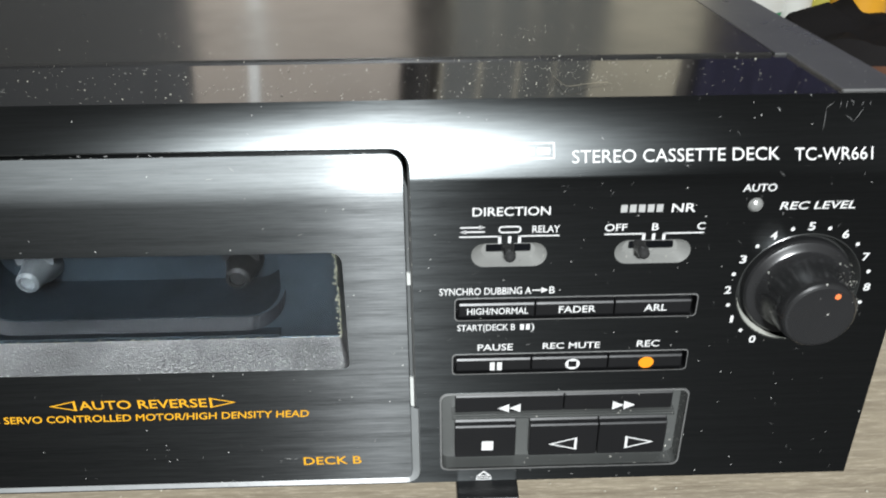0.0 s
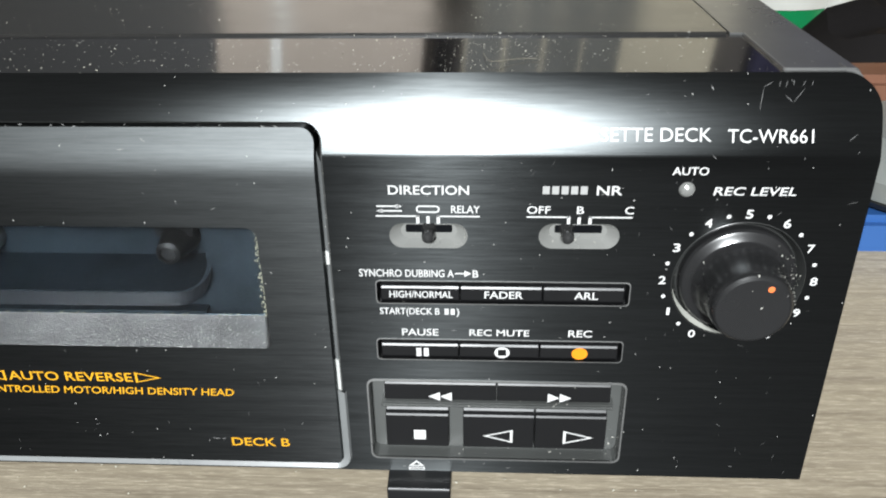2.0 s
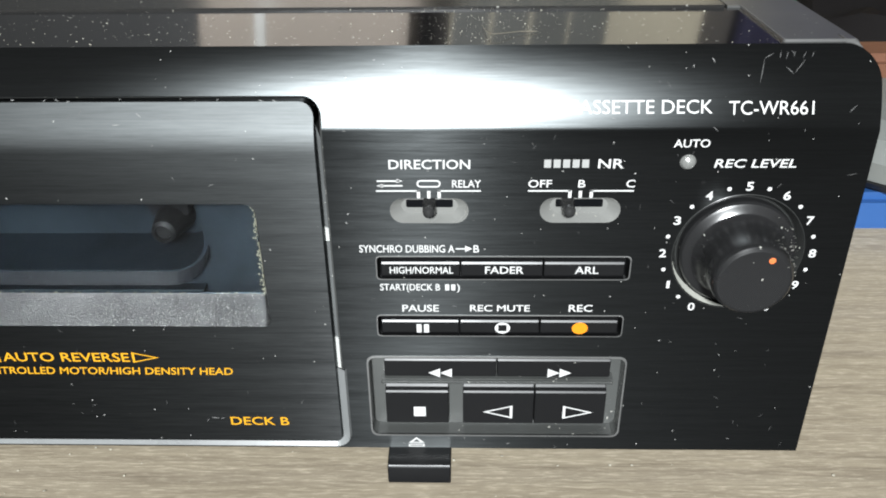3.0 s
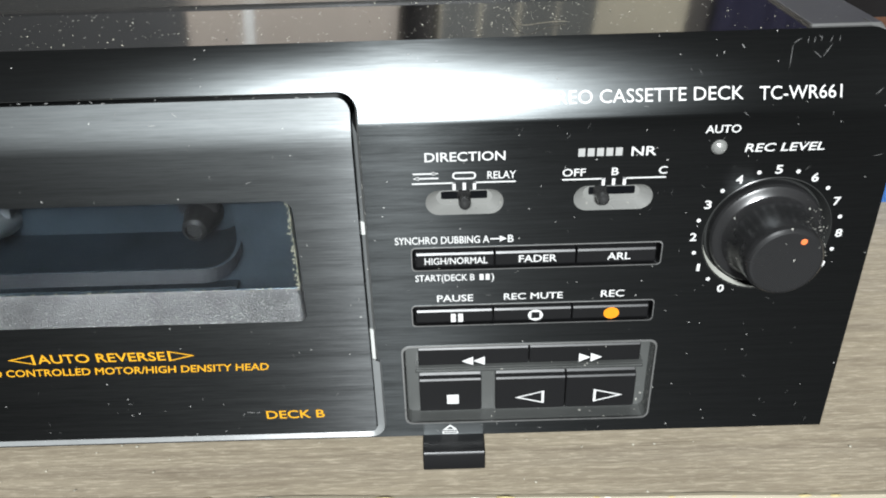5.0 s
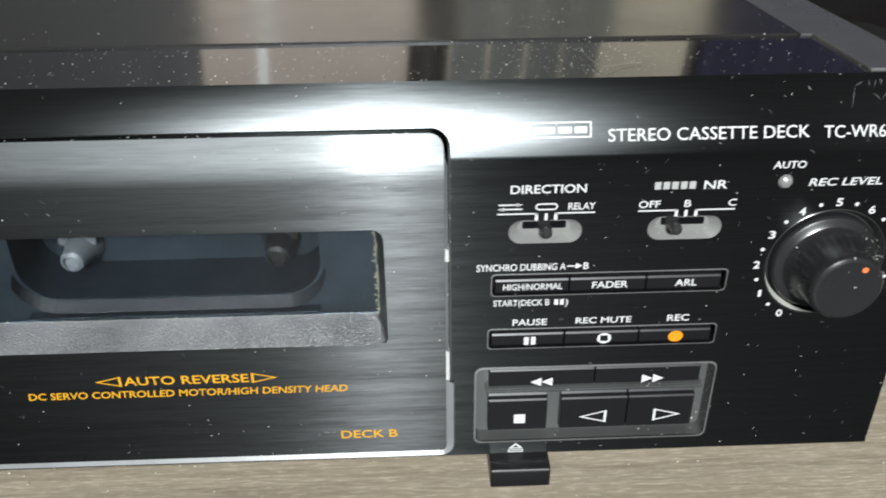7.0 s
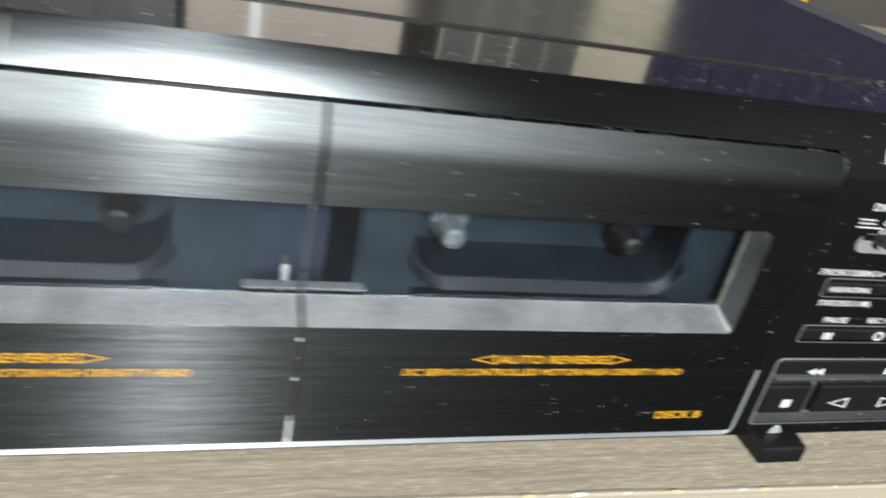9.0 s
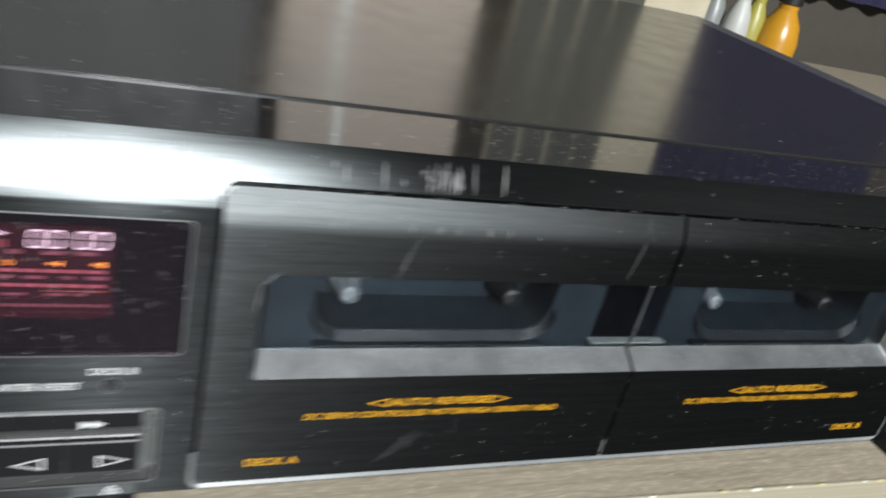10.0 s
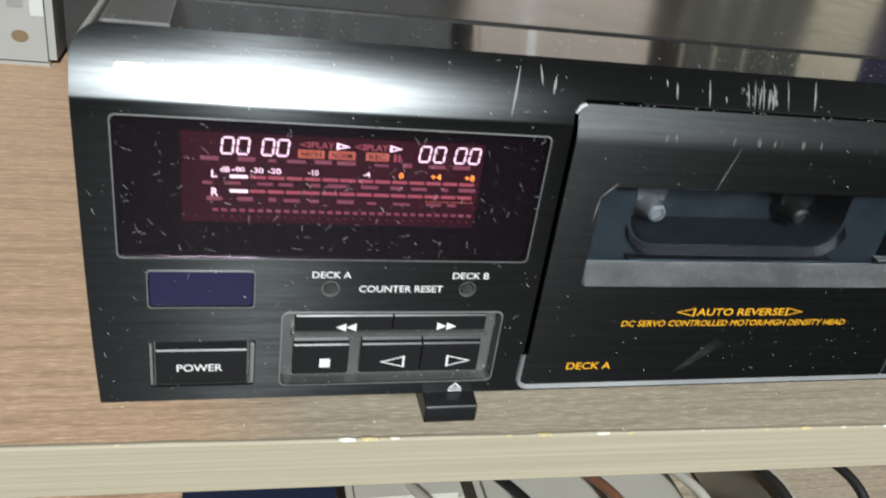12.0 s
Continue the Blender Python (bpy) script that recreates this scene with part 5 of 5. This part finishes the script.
def cable(pts, r, mat, label, name="cable"):
    curve = bpy.data.curves.new(name, "CURVE")
    curve.dimensions, curve.bevel_depth, curve.bevel_resolution = "3D", r, 2
    sp = curve.splines.new("NURBS")
    sp.points.add(len(pts) - 1)
    for p, q in zip(sp.points, pts):
        p.co = (*q, 1)
    sp.use_endpoint_u, sp.order_u = True, 4
    curve.materials.append(mat)
    return tagged(new(name, curve), label, "cable", "cables")


BLUE = plain("blue_cover", (0.025, 0.09, 0.27), 0.4)
GREY = plain("mid_grey_plastic", (0.20, 0.21, 0.20), 0.4)
BROWN = plain("brown_wood", (0.16, 0.07, 0.04), 0.5)
GREEN = plain("green_plastic", (0.004, 0.15, 0.05), 0.3)
CREAM = plain("cream_label", (0.42, 0.42, 0.39), 0.5)
YELLOW = plain("amber_liquid_plastic", (0.46, 0.22, 0.015), 0.3)
OLIVE = plain("olive_cap", (0.30, 0.27, 0.05), 0.4)
BLACK = plain("black_rubber", (0.012, 0.012, 0.012), 0.45)
RUST = plain("orange_cloth", (0.60, 0.10, 0.03), 0.7)

book = carton("blue_book", 0.500, 0.640, 0.152, 0.32, 0.0, 0.016, BLUE, "blue hard-cover book lying beside the deck", "book")
grey_case = thing("grey_case", (0.548, 0.187, 0.0165), "rounded grey plastic case lying on the blue book", "case")
turned("body", 0.548, 0.187, 0.0165, [(0.041, 0.0), (0.0455, 0.004), (0.047, 0.012), (0.043, 0.020), (0.034, 0.0245), (0.012, 0.0255)], GREY, grey_case, n=48)
turned("rim", 0.548, 0.187, 0.0165, [(0.0400, 0.0005), (0.0450, 0.0008), (0.0465, 0.0034), (0.0455, 0.0038)], BLACK, grey_case, "black lower rim", n=48)
carton("wooden_block", 0.512, 0.636, 0.238, 0.266, 0.0165, 0.046, BROWN, "dark reddish wooden block lying on the blue book", "block")
for k in range(2):
    c = (0.607 + 0.006 * k, 0.322 + 0.010 * k)
    cable([(c[0] + 0.020 * math.cos(q), c[1] + 0.024 * math.sin(q), 0.036 + 0.012 * math.sin(q + 0.6 * k)) for q in np.linspace(0.4 * k, 0.4 * k + 5.6, 12)], 0.0034, BLACK, "black rubber cable looped over a cloth pouch")
pouch = thing("black_pouch", (0.585, 0.36, 0.0), "soft black cloth pouch lying behind the deck", "pouch")
CLOTH = plain("black_cloth", (0.010, 0.009, 0.009), 0.8, grain=120.0, bump=0.8, level=0.08)
body = turned("body", 0.598, 0.338, 0.0, [(0.052, 0.0), (0.060, 0.006), (0.061, 0.020), (0.056, 0.034), (0.045, 0.046), (0.026, 0.052), (0.008, 0.054)], CLOTH, pouch, squash=1.05, n=48)
for v in body.data.vertices:
    d = noise.noise(v.co * 38.0) * 0.010 + noise.noise(v.co * 110.0) * 0.003
    v.co.x, v.co.y, v.co.z = v.co.x + d * 0.7, v.co.y + d * 0.7, max(0.0, v.co.z + (d if v.co.z > 0.01 else 0.0))
tub = thing("green_tub", (0.575, 0.50, 0.0), "green plastic tub behind the deck", "tub")
turned("body", 0.575, 0.50, 0.0, [(0.040, 0.0), (0.046, 0.03), (0.048, 0.050), (0.0495, 0.051), (0.0495, 0.056), (0.046, 0.056)], GREEN, tub)
turned("label", 0.575, 0.50, 0.0, [(0.0468, 0.030), (0.0486, 0.046)], CREAM, tub, "cream paper label")
for x, y, mat, lab in ((0.612, 0.47, CREAM, "white plastic bottle behind the deck"), (0.598, 0.49, GREY, "clear grey bottle behind the deck"), (0.655, 0.46, YELLOW, "amber yellow plastic bottle behind the deck"), (0.634, 0.475, OLIVE, "olive yellow bottle behind the deck")):
    bottle = thing("bottle", (x, y, 0.0), lab, "bottle", "bottles")
    r = 0.013 if mat is not YELLOW else 0.02
    turned("body", x, y, 0.0, [(r * 0.9, 0.0), (r, 0.004), (r, 0.085), (r * 0.8, 0.10), (r * 0.45, 0.112), (r * 0.45, 0.118)], mat, bottle)
    turned("cap", x, y, 0.118, [(r * 0.55, 0.0), (r * 0.55, 0.016), (r * 0.5, 0.018)], BLACK, bottle)

white_box = carton("white_box", -0.135, -0.072, 0.335, 0.40, 0.0, 0.13, plain("greyed_white_card", (0.27, 0.27, 0.255), 0.5), "white carton with dark print and a brown seal", "carton")
for x0, x1, z0, z1, m in ((-0.094, -0.086, 0.042, 0.052, BLACK), (-0.0945, -0.0865, 0.034, 0.038, GREY), (-0.083, -0.076, 0.030, 0.060, plain("pale_grey_print", (0.42, 0.43, 0.42), 0.6))):
    bm = bmesh.new()
    vs = [bm.verts.new((x, 0.3346, z)) for x, z in ((x0, z0), (x1, z0), (x1, z1), (x0, z1))]
    bm.faces.new(vs)
    part("print_bar", bm, m, white_box)
bm = bmesh.new()
bm.faces.new([bm.verts.new((-0.0895 + 0.0045 * math.cos(k * math.tau / 20), 0.3346, 0.018 + 0.0035 * math.sin(k * math.tau / 20))) for k in range(20)])
part("seal", bm, plain("brown_seal", (0.14, 0.10, 0.05), 0.5), white_box, "brown oval seal")
carton("black_speaker", -0.068, -0.030, 0.345, 0.42, 0.0, 0.16, BLACK, "narrow black plastic case beside the white carton", "case")

# ---------------------------------------------------------------- under the shelf
slab("lower_shelf", -0.75, 1.25, 0.03, 0.92, -0.232, -0.214, LAMINATE, "lower shelf board in shadow")
PALE = plain("pale_plastic", (0.40, 0.39, 0.34), 0.5)
router = carton("white_router", 0.165, 0.290, 0.13, 0.26, -0.214, -0.172, PALE, "white plastic network box with red lights", "router")
for x in (0.185, 0.197):
    bm = bmesh.new()
    bmesh.ops.create_uvsphere(bm, u_segments=10, v_segments=6, radius=0.0022)
    bmesh.ops.translate(bm, verts=bm.verts, vec=(x, 0.1305, -0.176))
    part("indicator", bm, REDLED, router, "glowing red light")
carton("blue_case", 0.005, 0.085, 0.135, 0.25, -0.214, -0.168, plain("dark_blue_plastic", (0.012, 0.02, 0.045), 0.4), "dark blue plastic case on the lower shelf", "case")
carton("pale_box", 0.09, 0.155, 0.145, 0.25, -0.214, -0.165, PALE, "pale box on the lower shelf", "box")
carton("pale_box", 0.335, 0.352, 0.12, 0.25, -0.214, -0.160, PALE, "narrow pale box on the lower shelf", "box")
carton("folded_cloth", 0.545, 0.66, 0.09, 0.25, -0.214, -0.150, RUST, "folded orange cloth on the lower shelf", "cloth")
for k in range(6):
    x0 = 0.10 + 0.05 * k
    m = (PALE, BLACK, BROWN, PALE, BLACK, BLACK, PALE)[k]
    cable([(x0, 0.25, -0.20), (x0 + 0.02, 0.16, -0.165 + 0.004 * k), (x0 + 0.045, 0.115, -0.150), (x0 + 0.03, 0.10, -0.175), (x0 - 0.01, 0.12, -0.208), (x0 - 0.05, 0.16, -0.210)], 0.003, m, "loose cable hanging under the shelf")
